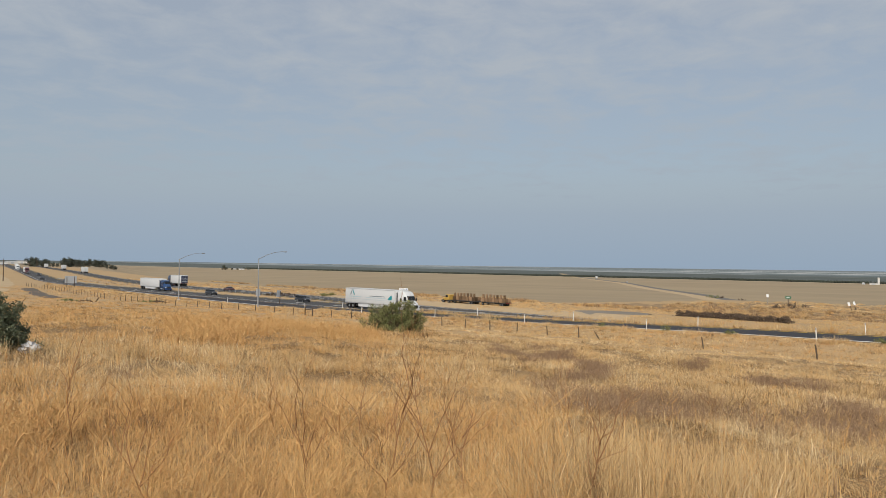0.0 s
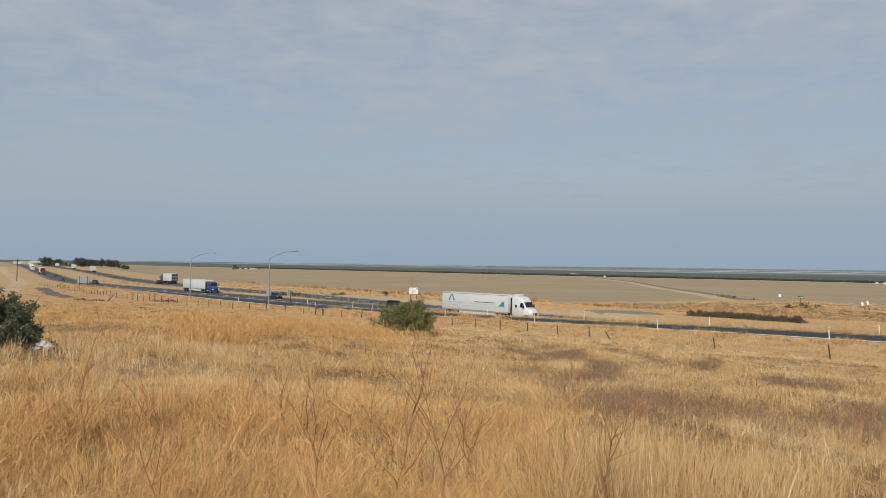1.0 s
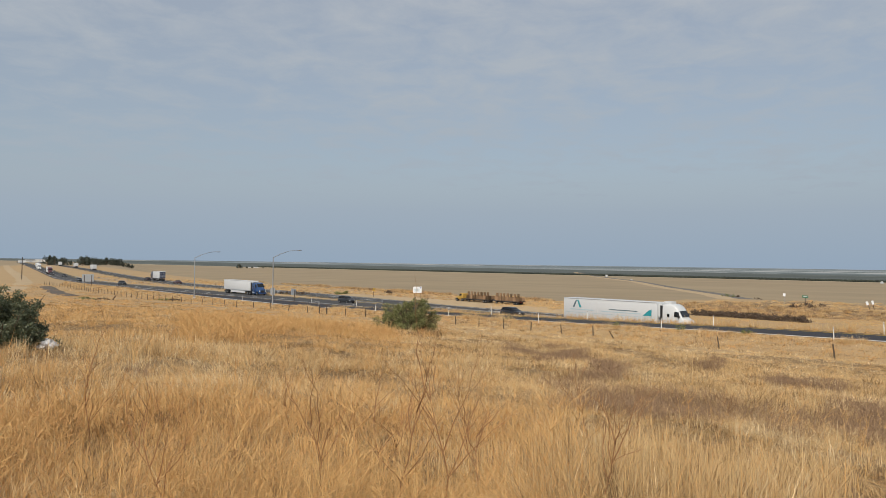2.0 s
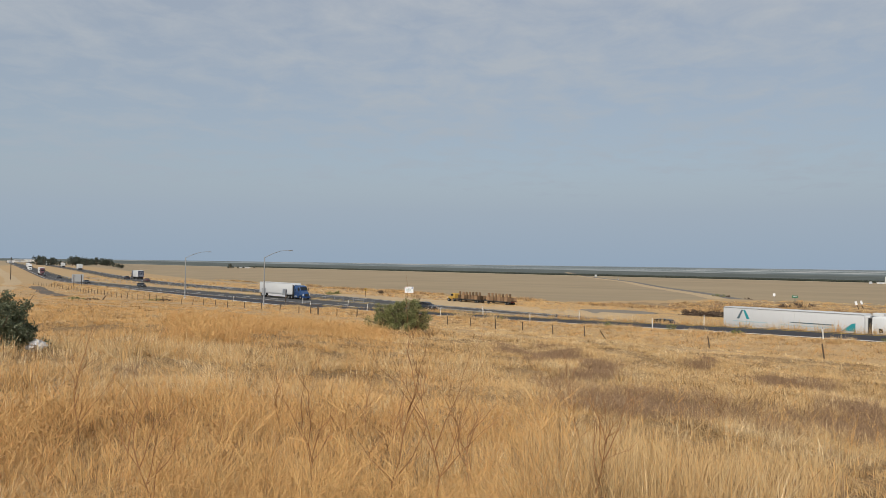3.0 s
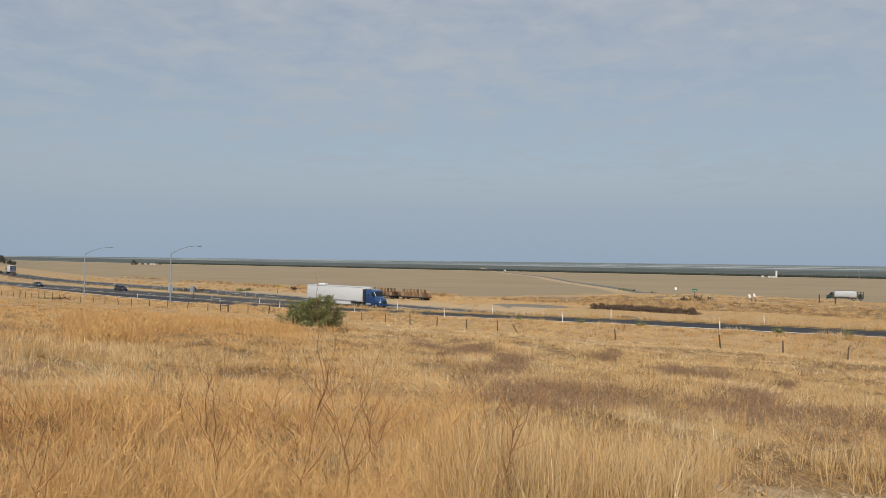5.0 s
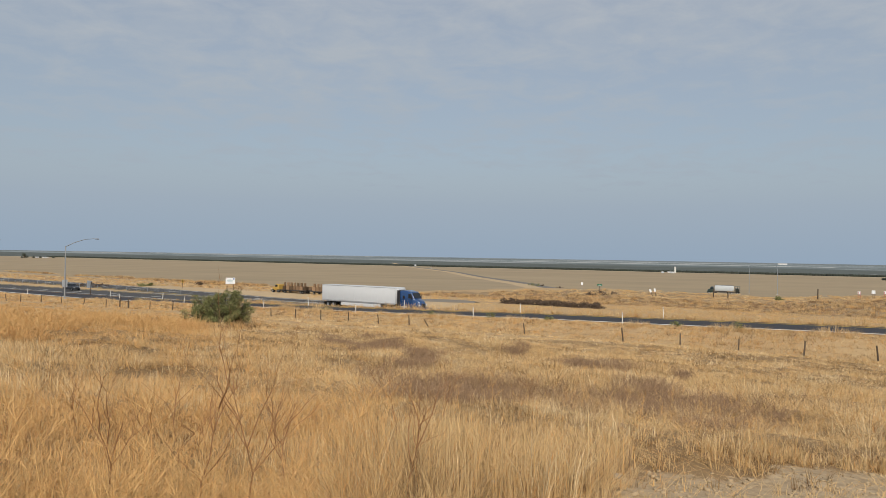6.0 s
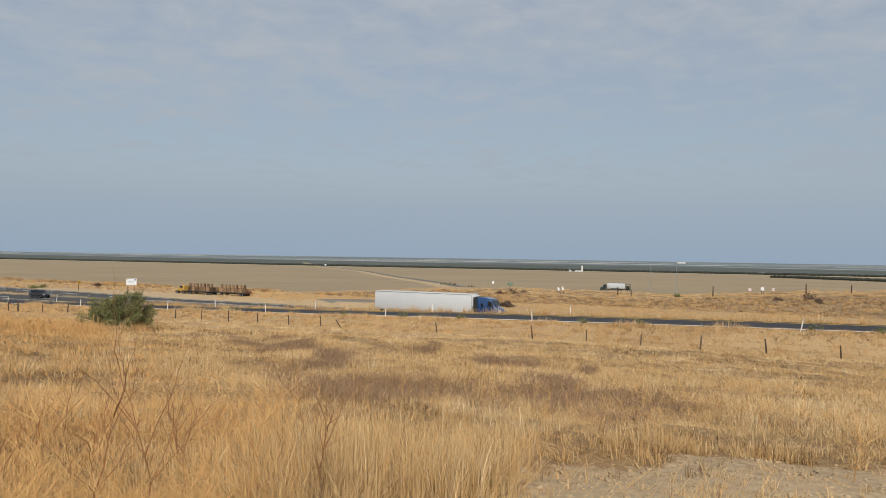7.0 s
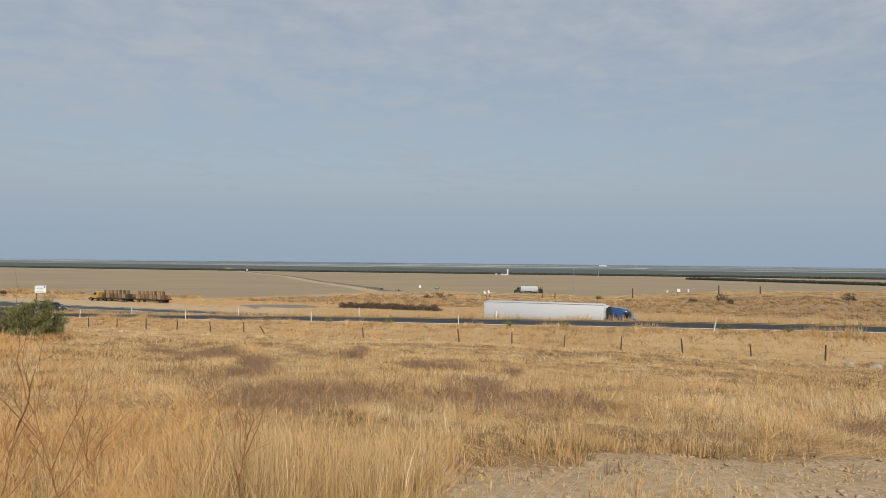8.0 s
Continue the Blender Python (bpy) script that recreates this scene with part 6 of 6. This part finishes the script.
    orange = chance < np.clip(0.52 - (az + 2) / 34 + 1.5 * (lattice(x, y, 6.5, 64) - 0.5) - 0.3 * ((r > 12) & (az > 0)) + 0.7 * ((r > 27) & (r < 75) & (az < -4)) - 0.35 * ((r > 15) & (r < 23) & (az < -8)), 0.03, 0.97)
    tall = np.where(brown, 0.14 + 0.22 * lattice(x, y, 1.1, 66), tall)
    per = 15
    tx, ty, tr, th = (np.repeat(v, per) for v in (x, y, r, tall))
    m = len(tx)
    a, d = rng.uniform(0, math.tau, m), np.abs(rng.normal(0, 1, m)) * (0.020 + 0.0036 * tr)
    bx, by = tx + np.cos(a) * d, ty + np.sin(a) * d
    bh = th * rng.uniform(0.45, 1.2, m)
    bw = np.clip(np.where(tr < 9, 0.00076, 0.00060) * tr, 0.0030, 0.09) * rng.uniform(0.6, 1.6, m)
    tone = rng.rand(heads)[head]
    kind = np.where(brown, 0, np.where(orange, 1, 2))
    kind = np.where(~brown & (tone < 0.10 + 0.16 * (lattice(x, y, 4.0, 77) > 0.55) - 0.2 * ((r > 27) & (az < -4)) - 0.2 * (r < 9)), 3, kind)
    kind = np.where(~brown & (tone > 0.85), 4, kind)
    # dark hollow put in by tuft colour only; the ground isn't sunk
    hollow = np.hypot((az + 27.5) / 2.4, (r - 7.5) / 0.7) < 1
    kind = np.where(hollow, 4, kind)
    kind = np.repeat(kind, per)
    odd = rng.rand(m) < 0.12
    kind = np.where(odd & ((kind == 1) | (kind == 2)), 3 - kind, kind)
    for i, (name, label, mat, lean) in enumerate((("dead_weeds", "low drifts of brown dead weeds among dry grass", "grass_brown", 0.75),
                                                  ("golden_grass", "golden orange dry grass tufts on the hillside", "grass_gold", 0.55),
                                                  ("straw_grass", "pale straw-coloured dry grass tufts on the hillside", "grass_pale", 0.6),
                                                  ("bleached_grass", "bleached pale dry grass clumps on the hillside", "grass_bleached", 0.6),
                                                  ("old_thatch", "dark brown old grass thatch on the hillside", "grass_thatch", 0.7))):
        for near in (True, False):
            k = (kind == i) & ((tr < 9.0) == near)
            droop = 1 + 1.1 * smooth((7 - np.degrees(np.arctan2(bx[k], by[k]))) / 6)
            grass(name, label, bx[k], by[k], bh[k], bw[k], M[mat], i + 1, lean * (droop if near else 1.7), out=a[k], simple=not near)
    n = 150000
    r = np.exp(rng.uniform(math.log(3.7), math.log(90), n))
    r = np.where((r < 14) & (rng.rand(n) < 0.3), rng.uniform(14, 75, n), r)
    az = rng.uniform(-40, 66, n)
    x, y = np.sin(np.radians(az)) * r, np.cos(np.radians(az)) * r
    s, nn = sn_of(x, y)
    keep = (nn < 69) & (nn > -4) & (~bare_dirt(x, y, -0.1) | (rng.rand(n) < 0.12))
    x, y, r = x[keep], y[keep], r[keep]
    n = len(x)
    gold = rng.rand(n) < 0.3
    h = rng.uniform(0.15, 0.42, n)
    w = np.clip(0.0009 * r, 0.0026, 0.07) * rng.uniform(0.6, 1.4, n)
    grass("flattened_straw", "flattened pale straw lying between the tufts", x[~gold], y[~gold], h[~gold], w[~gold], M["grass_pale"], 7, 0.7, 1.4, simple=True)
    grass("flattened_straw", "flattened golden straw lying between the tufts", x[gold], y[gold], h[gold], w[gold], M["grass_gold"], 8, 0.7, 1.4, simple=True)


hill_grass()


def twiggy(name, label, x, y, h, w, mat, seed, wide=0.5, stems=3, sides=5, tips=3):
    """Fine branching dead weeds: stems, side twigs and tips as thin pointed slivers."""
    rng = np.random.RandomState(seed)
    s, nn = sn_of(x, y)
    p = np.stack([x, y, height(s, nn) - 0.03], 1)

    def unit(v):
        return v / np.linalg.norm(v, axis=1, keepdims=True)

    def sliver(p, e, w):
        side = unit(np.cross(e - p, rng.normal(0, 1, p.shape)) + 1e-6) * (w / 2)[:, None]
        return np.stack([p - side, p + side, e], 1)

    def fork(p, e, L, w, per, share, lo):
        k = np.repeat(np.arange(len(p)), per)
        u = rng.uniform(lo, 0.97, len(k))[:, None]
        d = unit(unit(e - p)[k] + rng.normal(0, 0.62, (len(k), 3)) + np.array([0, 0, 0.12]))
        L2 = L[k] * share * rng.uniform(0.5, 1.2, len(k))
        q = p[k] + (e - p)[k] * u
        return q, q + d * L2[:, None], L2, w[k] * 0.72

    k = np.repeat(np.arange(len(x)), stems)
    p0, L0, w0 = p[k], h[k] * rng.uniform(0.55, 1.1, len(k)), w[k]
    d0 = unit(np.concatenate([rng.normal(0, wide, (len(k), 2)), np.ones((len(k), 1))], 1))
    e0 = p0 + d0 * L0[:, None]
    p1, e1, L1, w1 = fork(p0, e0, L0, w0, sides, 0.45, 0.25)
    p2, e2, L2, w2 = fork(p1, e1, L1, w1, tips, 0.5, 0.2)
    v = np.concatenate([sliver(p0, e0, w0), sliver(p1, e1, w1), sliver(p2, e2, w2)]).reshape(-1, 3)
    me = bulk_mesh(name, v, np.arange(len(v)), np.full(len(v) // 3, 3), mat)
    return tagged(new(name, me), label, "dead weeds", kind="stuff")


def dead_weeds():
    rng = np.random.RandomState(505)

    def stand(n, a0, a1, r0, r1, size, seed, bar):
        az, r = rng.uniform(a0, a1, n), np.exp(rng.uniform(math.log(r0), math.log(r1), n))
        x, y = np.sin(np.radians(az)) * r, np.cos(np.radians(az)) * r
        keep = (lattice(x, y, size, seed) > bar) & ~bare_dirt(x, y, 0.0)
        return x[keep], y[keep], r[keep]

    # orange mustard stalks, thick round the camera and thinning downhill
    x, y, r = stand(1900, -38, 9, 4.3, 8.5, 1.2, 81, 0.33)
    twiggy("dead_mustard", "thicket of fine branching orange dead weed stalks", x, y, rng.uniform(0.30, 0.66, len(x)), np.maximum(0.0034, 0.00105 * r), M["stalk"], 21, 0.45, 2, 5, 3)
    x, y, r = stand(1300, -38, 62, 8.5, 34, 2.2, 82, 0.56)
    twiggy("dead_mustard", "scattered branching dead weeds over the dry hillside", x, y, rng.uniform(0.18, 0.42, len(x)), 0.0009 * r, M["stalk"], 22, 0.5, 2, 4, 3)
    # the orange belt in front of the green bush
    az, r = rng.uniform(-21, -5, 2400), rng.uniform(25, 58, 2400)
    x, y = np.sin(np.radians(az)) * r, np.cos(np.radians(az)) * r
    keep = (np.abs(r - (34 + 11 * smooth((az + 20) / 15))) < 9 * lattice(x, y, 5.0, 83) + 2)
    twiggy("dead_mustard", "belt of dense orange dead weeds across the hillside", x[keep], y[keep], rng.uniform(0.45, 0.8, keep.sum()), 0.0007 * r[keep], M["stalk"], 23, 0.5)
    # low brown cushions that make up the drifts
    n = 6500
    d = np.array(DRIFTS)
    area = d[:, 1] * d[:, 2] * d[:, 3]
    d = d[rng.choice(len(d), n, p=area / area.sum())]
    a, k = rng.uniform(0, math.tau, n), np.sqrt(rng.rand(n)) * 1.1
    az, r = d[:, 0] + np.cos(a) * k * d[:, 2], d[:, 1] + np.sin(a) * k * d[:, 3]
    x, y = np.sin(np.radians(az)) * r, np.cos(np.radians(az)) * r
    keep = lattice(x, y, 1.5, 65) > np.where(r > 23, 0.45, 0.2)
    x, y, r = x[keep], y[keep], r[keep]
    twiggy("brown_weeds", "low tangled cushions of brown dead weeds", x, y, rng.uniform(0.18, 0.40, len(x)), 0.00075 * r, M["grass_brown"], 24, 0.8, 4, 4, 3)


dead_weeds()


def scatter(prefix, where, hx, hy, per, spread_m, tall, width, mats, seed):
    """Clumps of blades round given heads; mats: rows of share, material, word."""
    rng = np.random.RandomState(seed)
    tone = rng.rand(len(hx))
    vig = rng.uniform(0.6, 1.35, len(hx))
    k = np.repeat(np.arange(len(hx)), per)
    n = len(k)
    a, d = rng.uniform(0, math.tau, n), np.abs(rng.normal(0, 1, n)) * spread_m
    x, y = hx[k] + np.cos(a) * d, hy[k] + np.sin(a) * d
    s, nn = sn_of(x, y)
    ok = where(s, nn - bend(s))
    h = tall[k] * vig[k] * rng.uniform(0.5, 1.2, n)
    w = width[k] * rng.uniform(0.6, 1.5, n)
    lo = 0.0
    for share, mat, label in mats:
        m = ok & (tone[k] >= lo) & (tone[k] < lo + share)
        lo += share
        grass(prefix, label, x[m], y[m], h[m], w[m], M[mat], seed + int(lo * 10), 0.6, out=a[m], simple=True)


def verge_grass():
    rng = np.random.RandomState(202)

    def verge(s, q):
        rn, rf, mid = ramp_near(s), ramp_far(s), sb_mid(s)
        ok = ((q > 69) & (q < rn - 0.25)) | ((q > rf + 0.3) & (q < 86.6) & (rf < 86.0)) | ((q > 101.2) & (q < mid - 6.2)) | (q > mid + 6.6)
        ok &= q + bend(s) < 139 + 48 * smooth((s + 108) / 20)
        ok &= ~((q > mid + 5) & (q < mid + 11) & (s > -172) & (s < -68))
        ok &= ~((q > mid + 6) & (s > -100))
        return ok

    n = 27000
    az = rng.uniform(-29, 60, n)
    q = np.concatenate([rng.uniform(68, 88, n * 6 // 10), rng.uniform(100, 142, n - n * 6 // 10)])
    s = q * np.tan(np.radians(az - 46.6))
    keep = s > -420
    s, q = s[keep], q[keep]
    x, y = at(s, q + bend(s))
    r = np.hypot(x, y)
    scatter("verge_grass", verge, x, y, 20, 0.32, 0.15 + 0.24 * lattice(x, y, 3.5, 71), np.clip(0.0005 * r, 0.02, 0.2),
            ((0.52, "grass_pale", "short pale dry grass along the highway verges"), (0.24, "grass_gold", "golden dry grass along the highway verges"),
             (0.08, "grass_bleached", "bleached dry grass along the highway verges"), (0.08, "grass_brown", "brown dead weeds along the highway verges"),
             (0.08, "grass_thatch", "dark old thatch along the highway verges")), 410)
    # thin cover of the flat strip below the bank
    n = 5600
    s, q = rng.uniform(-112, 60, n), rng.uniform(113, 140, n)
    x, y = at(s, q)
    scatter("strip_grass", lambda s, q: (q > 113.6) & (np.hypot((s + 79.5) / 8.5, (q - 121) / 6) > 1) & ~((s > -72) & (s < -44) & (np.abs(q - 124.5) < 1.5)), x, y, 16, 0.5, 0.10 + 0.22 * lattice(x, y, 5.0, 73), np.full(n, 0.08),
            ((0.8, "grass_pale", "sparse pale grass on the flat strip below the bank"), (0.2, "grass_gold", "sparse golden grass on the flat strip below the bank")), 430)
    # taller weeds along the edge of the tilled field
    n = 2600
    s, e = rng.uniform(-330, -50, n), rng.normal(0, 2.2, n)
    q = np.maximum(138 + 0.12 * np.maximum(0, -s - 150), sb_mid(s) + 19 + 3 * lattice(s, s, 9.0, 74)) + e
    x, y = at(s, q + bend(s))
    k = lattice(x, y, 9.0, 75) > 0.3
    x, y = x[k], y[k]
    scatter("field_edge_weeds", lambda s, q: q > 119, x, y, 22, 0.5, 0.35 + 0.55 * lattice(x, y, 4.0, 76), np.full(len(x), 0.09),
            ((0.4, "grass_pale", "tall pale weeds along the edge of the field"), (0.2, "grass_gold", "tall golden weeds along the edge of the field"),
             (0.22, "grass_brown", "brown weeds along the edge of the field"), (0.18, "grass_thatch", "dark old weeds along the edge of the field")), 490)
    # ragged tall tufts that lap over the near edge of the ramp
    n = 1500
    s = rng.uniform(-130, 40, n)
    k = lattice(s, s * 0.7, 5.0, 78)
    q = ramp_near(s) - 0.5 - 1.8 * rng.rand(n)
    x, y = at(s, q)
    scatter("ramp_tufts", lambda s, q: q < ramp_near(s) + 0.25, x, y, 22, 0.22, 0.22 + 0.75 * smooth((k - 0.35) / 0.5), np.full(n, 0.035),
            ((0.72, "grass_pale", "tall pale tufts along the ramp's edge"), (0.2, "grass_bleached", "tall bleached tufts along the ramp's edge"), (0.08, "grass_gold", "golden tufts along the ramp's edge")), 520)
    n = 3600
    s = rng.uniform(-112, 60, n)
    q = ramp_far(s) + 0.6 + 1.9 * rng.rand(n)
    x, y = at(s, q)
    scatter("ramp_far_grass", lambda s, q: q > ramp_far(s) + 0.25, x, y, 18, 0.3, (0.5 + 0.5 * lattice(x, y, 4.5, 79)) * (0.4 + 0.6 * smooth((s + 112) / 20)) + 0.28 * smooth((s + 85) / 25), np.full(n, 0.045),
            ((0.7, "grass_pale", "pale grass between the ramp and the highway"), (0.2, "grass_gold", "golden grass between the ramp and the highway"), (0.1, "grass_bleached", "bleached grass between the ramp and the highway")), 540)
    # the rough bank beyond the highway
    n = 9000
    az = rng.uniform(17, 62, n)
    q = rng.uniform(138, 196, n)
    s = q * np.tan(np.radians(az - 46.6))
    keep = s > -108 + 0.5 * (q - 128)
    s, q = s[keep], q[keep]
    x, y = at(s, q)
    top = smooth((q - 158) / 8)
    bank = lambda s, q: (q > 136) & (q < 200)
    for part_of, pick, mats in (("bank_grass", top > 0.5, ((0.62, "grass_pale", "pale grass along the top of the bank"), (0.22, "grass_gold", "golden grass along the top of the bank"), (0.16, "grass_bleached", "bleached grass along the top of the bank"))),
                                ("bank_scrub", top <= 0.5, ((0.40, "grass_pale", "pale tufts on the rough face of the bank"), (0.12, "grass_gold", "golden tufts on the rough face of the bank"), (0.22, "grass_brown", "brown weeds on the rough face of the bank"), (0.26, "grass_thatch", "dark thatch on the rough face of the bank")))):
        k = int(pick.sum())
        scatter(part_of, bank, x[pick], y[pick], 22, 0.42, np.full(k, 0.40 if part_of == "bank_scrub" else 0.24), np.full(k, 0.075), mats, 450 if part_of == "bank_grass" else 470)


verge_grass()


def clods():
    """Small lumps and chips scattered over the bare dirt."""
    rng = np.random.RandomState(303)
    vs, fs, k = [], [], 0
    for _ in range(2600):
        az, r = rng.uniform(10, 66), rng.uniform(4.5, 10)
        x, y = polar(az, r)
        if not bare_dirt(np.array([x]), np.array([y]), 0.2)[0]:
            continue
        z = ground_z(x, y)
        a = rng.uniform(0.004, 0.02) * (1.6 if rng.rand() < 0.1 else 1)
        p = rng.normal(0, 0.35, (8, 3)) * 0.6
        base = np.array([(-1, -1, -.6), (1, -1, -.6), (1, 1, -.6), (-1, 1, -.6), (-.7, -.7, .6), (.7, -.7, .6), (.7, .7, .6), (-.7, .7, .6)]) + p
        vs += [(x + v[0] * a, y + v[1] * a, z + 0.3 * a + v[2] * a * 0.7) for v in base]
        for q in ((0, 3, 2, 1), (4, 5, 6, 7), (0, 1, 5, 4), (1, 2, 6, 5), (2, 3, 7, 6), (3, 0, 4, 7)):
            fs += [k + i for i in q]
        k += 8
    me = bulk_mesh("dirt_clods", np.array(vs), np.array(fs), np.full(len(fs) // 4, 4), M["dirt"])
    tagged(new("dirt_clods", me), "small clods and chips on bare sandy dirt", "dirt clods", kind="stuff")


clods()


# ---- tall dry weeds near the camera ----
def dry_weed(m, h, seed, spread_a=32, mat="weed_stem"):
    rng = random.Random(seed)
    root = new("dry_weed")
    tagged(root, "tall branching dead weed stalk above dry grass", "dead weed", "tall dead weeds")
    bm = bmesh.new()

    def twig(p, d, L, r, depth):
        pts, rad = [p], [r]
        n = 5
        for i in range(n):
            d = (d + Vector((rng.gauss(0, 0.13), rng.gauss(0, 0.13), 0.04 + rng.gauss(0, 0.08)))).normalized()
            p = p + d * L / n
            pts.append(p)
            rad.append(r * (1 - 0.75 * (i + 1) / n))
            if depth < 3 and i > 0:
                for _ in range(2 if depth == 0 else 1):
                    if rng.random() < (0.85 if depth == 0 else 0.62):
                        a = rng.uniform(0, math.tau)
                        side = Vector((math.cos(a), math.sin(a), 0.3))
                        e = (d + side * math.tan(radians(rng.uniform(0.5, 1.5) * spread_a))).normalized()
                        twig(p, e, L * rng.uniform(0.34, 0.68), r * 0.55, depth + 1)
        tube(bm, pts, rad, 4 if depth < 2 else 3, False)

    twig(Vector((0, 0, -0.05)), Vector((rng.gauss(0, 0.08), rng.gauss(0, 0.08), 1)).normalized(), h, 0.0088, 0)
    part("stalk", bm, M[mat], root)
    root.matrix_basis = m
    return root


weeds = [dry_weed(standing(-1.0, 5.3), 0.96, 1), dry_weed(standing(-4.7, 5.2), 0.84, 2), dry_weed(standing(2.2, 5.4), 0.68, 3), dry_weed(standing(11.6, 4.9), 0.66, 4, 40), dry_weed(standing(-21.6, 4.9), 0.6, 5, 38), dry_weed(standing(-10.4, 5.3), 0.70, 6)]
golden = [dry_weed(standing(-17.5, 5.6), 0.62, 7, 44, "stalk"), dry_weed(standing(-8.3, 5.9), 0.66, 8, 46, "stalk"), dry_weed(standing(6.4, 5.7), 0.6, 9, 48, "stalk")]
rnd = random.Random(33)
for i in range(52):
    az = rnd.uniform(-30, 12) if i < 44 else rnd.uniform(12, 56)
    r = rnd.uniform(4.7, 7.4) if i < 36 else rnd.uniform(7.0, 14.0)
    if az > 18 and r < 7.5:
        r += 4
    w = copy_thing(golden[i % 3] if i % 5 else weeds[i % 6], standing(az, r, rnd.uniform(0, 360)))
    k = min(rnd.uniform(0.6, 0.95), 0.5 + 0.09 * (r - 3.8))
    w.scale = (k, k, k)


# ---- what moves ----
def drive(ob, q, z, direction, rows):
    """Drives a vehicle along its lane: rows of seconds and station."""
    walk(ob, [(t, on_road(s, q(s) if callable(q) else q, float(z(s)) if callable(z) else z, direction)) for t, s in rows])


def steady(s0, v):
    return [(0.5 * k, s0 + v * 0.5 * k) for k in range(17)]


def motions():
    drive(semi_white, 90.4, nb_z, 1, [(0, -107.7), (0.5, -94.3), (1.0, -80.8), (1.5, -67.3), (3.0, -26.8), (3.5, -13.3), (4.0, 0.2), (5.0, 27.2), (6.0, 54.2), (8.0, 108.2)])
    drive(semi_blue, 96.1, nb_z, 1, [(0, -235.5), (1.0, -209.5), (2.0, -183.2), (3.0, -156.8), (3.5, -143.3), (4.5, -114.9), (5.5, -86.0), (6.5, -56.9), (7.0, -42.3), (7.5, -27.8), (8.0, -13.2)])
    drive(suv_black, 94.0, nb_z, 1, steady(-148.0, 31.5))
    drive(suv_dark, 94.0, nb_z, 1, steady(-196.0, 30.2))
    drive(suv_black_b, 93.8, nb_z, 1, steady(-341.0, 29.2))
    drive(sedan_a, 90.2, nb_z, 1, steady(-392.0, 30.0))
    drive(sedan_b, 93.8, nb_z, 1, steady(-472.0, 30.0))
    drive(sedan_c, 90.2, nb_z, 1, steady(-512.0, 30.0))
    drive(semi_maroon, 90.2, nb_z, 1, steady(-529.0, 28.0))
    drive(semi_pale, 90.2, nb_z, 1, steady(-665.0, 27.0))
    drive(semi_pale_b, 93.8, nb_z, 1, steady(-780.0, 28.0))
    sb_lane = lambda off: (lambda s: float(sb_mid(s)) + off)
    sbz = lambda s: float(sb_z(s))
    drive(semi_navy, sb_lane(1.9), sbz, -1, [(t, s - 9.2) for t, s in steady(-261.0, -26.0)])
    drive(away_a, sb_lane(-1.9), sbz, -1, steady(-211.0, -31.0))
    drive(away_b, sb_lane(-1.9), sbz, -1, steady(-264.0, -28.5))
    drive(semi_away_a, sb_lane(1.9), sbz, -1, [(t, s - 16.0) for t, s in steady(-515.0, -25.0)])
    drive(semi_away_b, sb_lane(1.9), sbz, -1, [(t, s - 16.0) for t, s in steady(-660.0, -25.0)])
    drive(semi_away_c, sb_lane(-1.9), sbz, -1, [(t, s - 16.0) for t, s in steady(-800.0, -27.0)])
    rows = []
    for k in range(17):
        t = 0.5 * k
        az = 38.72 - 0.881 * t
        x, y = polar(az, 300.0)
        # the cab's nose is 2.7 m ahead of the origin
        a = radians(az)
        x, y = x + 2.7 * math.cos(a), y - 2.7 * math.sin(a)
        rows.append((t, pose(x, y, ground_z(x, y) + 0.02, 0, 0, 180 - az)))
    walk(hopper, rows)
    (x0, y0), (x1, y1) = polar(12.0, 1085), polar(10.81, 1230)
    turn = math.degrees(math.atan2(y1 - y0, x1 - x0))
    walk(field_van, [(t, pose(x0 + (x1 - x0) * t / 8, y0 + (y1 - y0) * t / 8, ground_z(x0 + (x1 - x0) * t / 8, y0 + (y1 - y0) * t / 8) + 0.35, 0, 0, turn)) for t in (0, 2, 4, 6, 8)])

    (x0, y0), (x1, y1) = polar(14.34, 820), polar(11.85, 1109)
    turn = math.degrees(math.atan2(y1 - y0, x1 - x0))
    walk(field_car, [(t, pose(x0 + (x1 - x0) * t / 8, y0 + (y1 - y0) * t / 8, ground_z(x0 + (x1 - x0) * t / 8, y0 + (y1 - y0) * t / 8) + 0.38, 0, 0, turn)) for t in (0, 2, 4, 6, 8)])


motions()
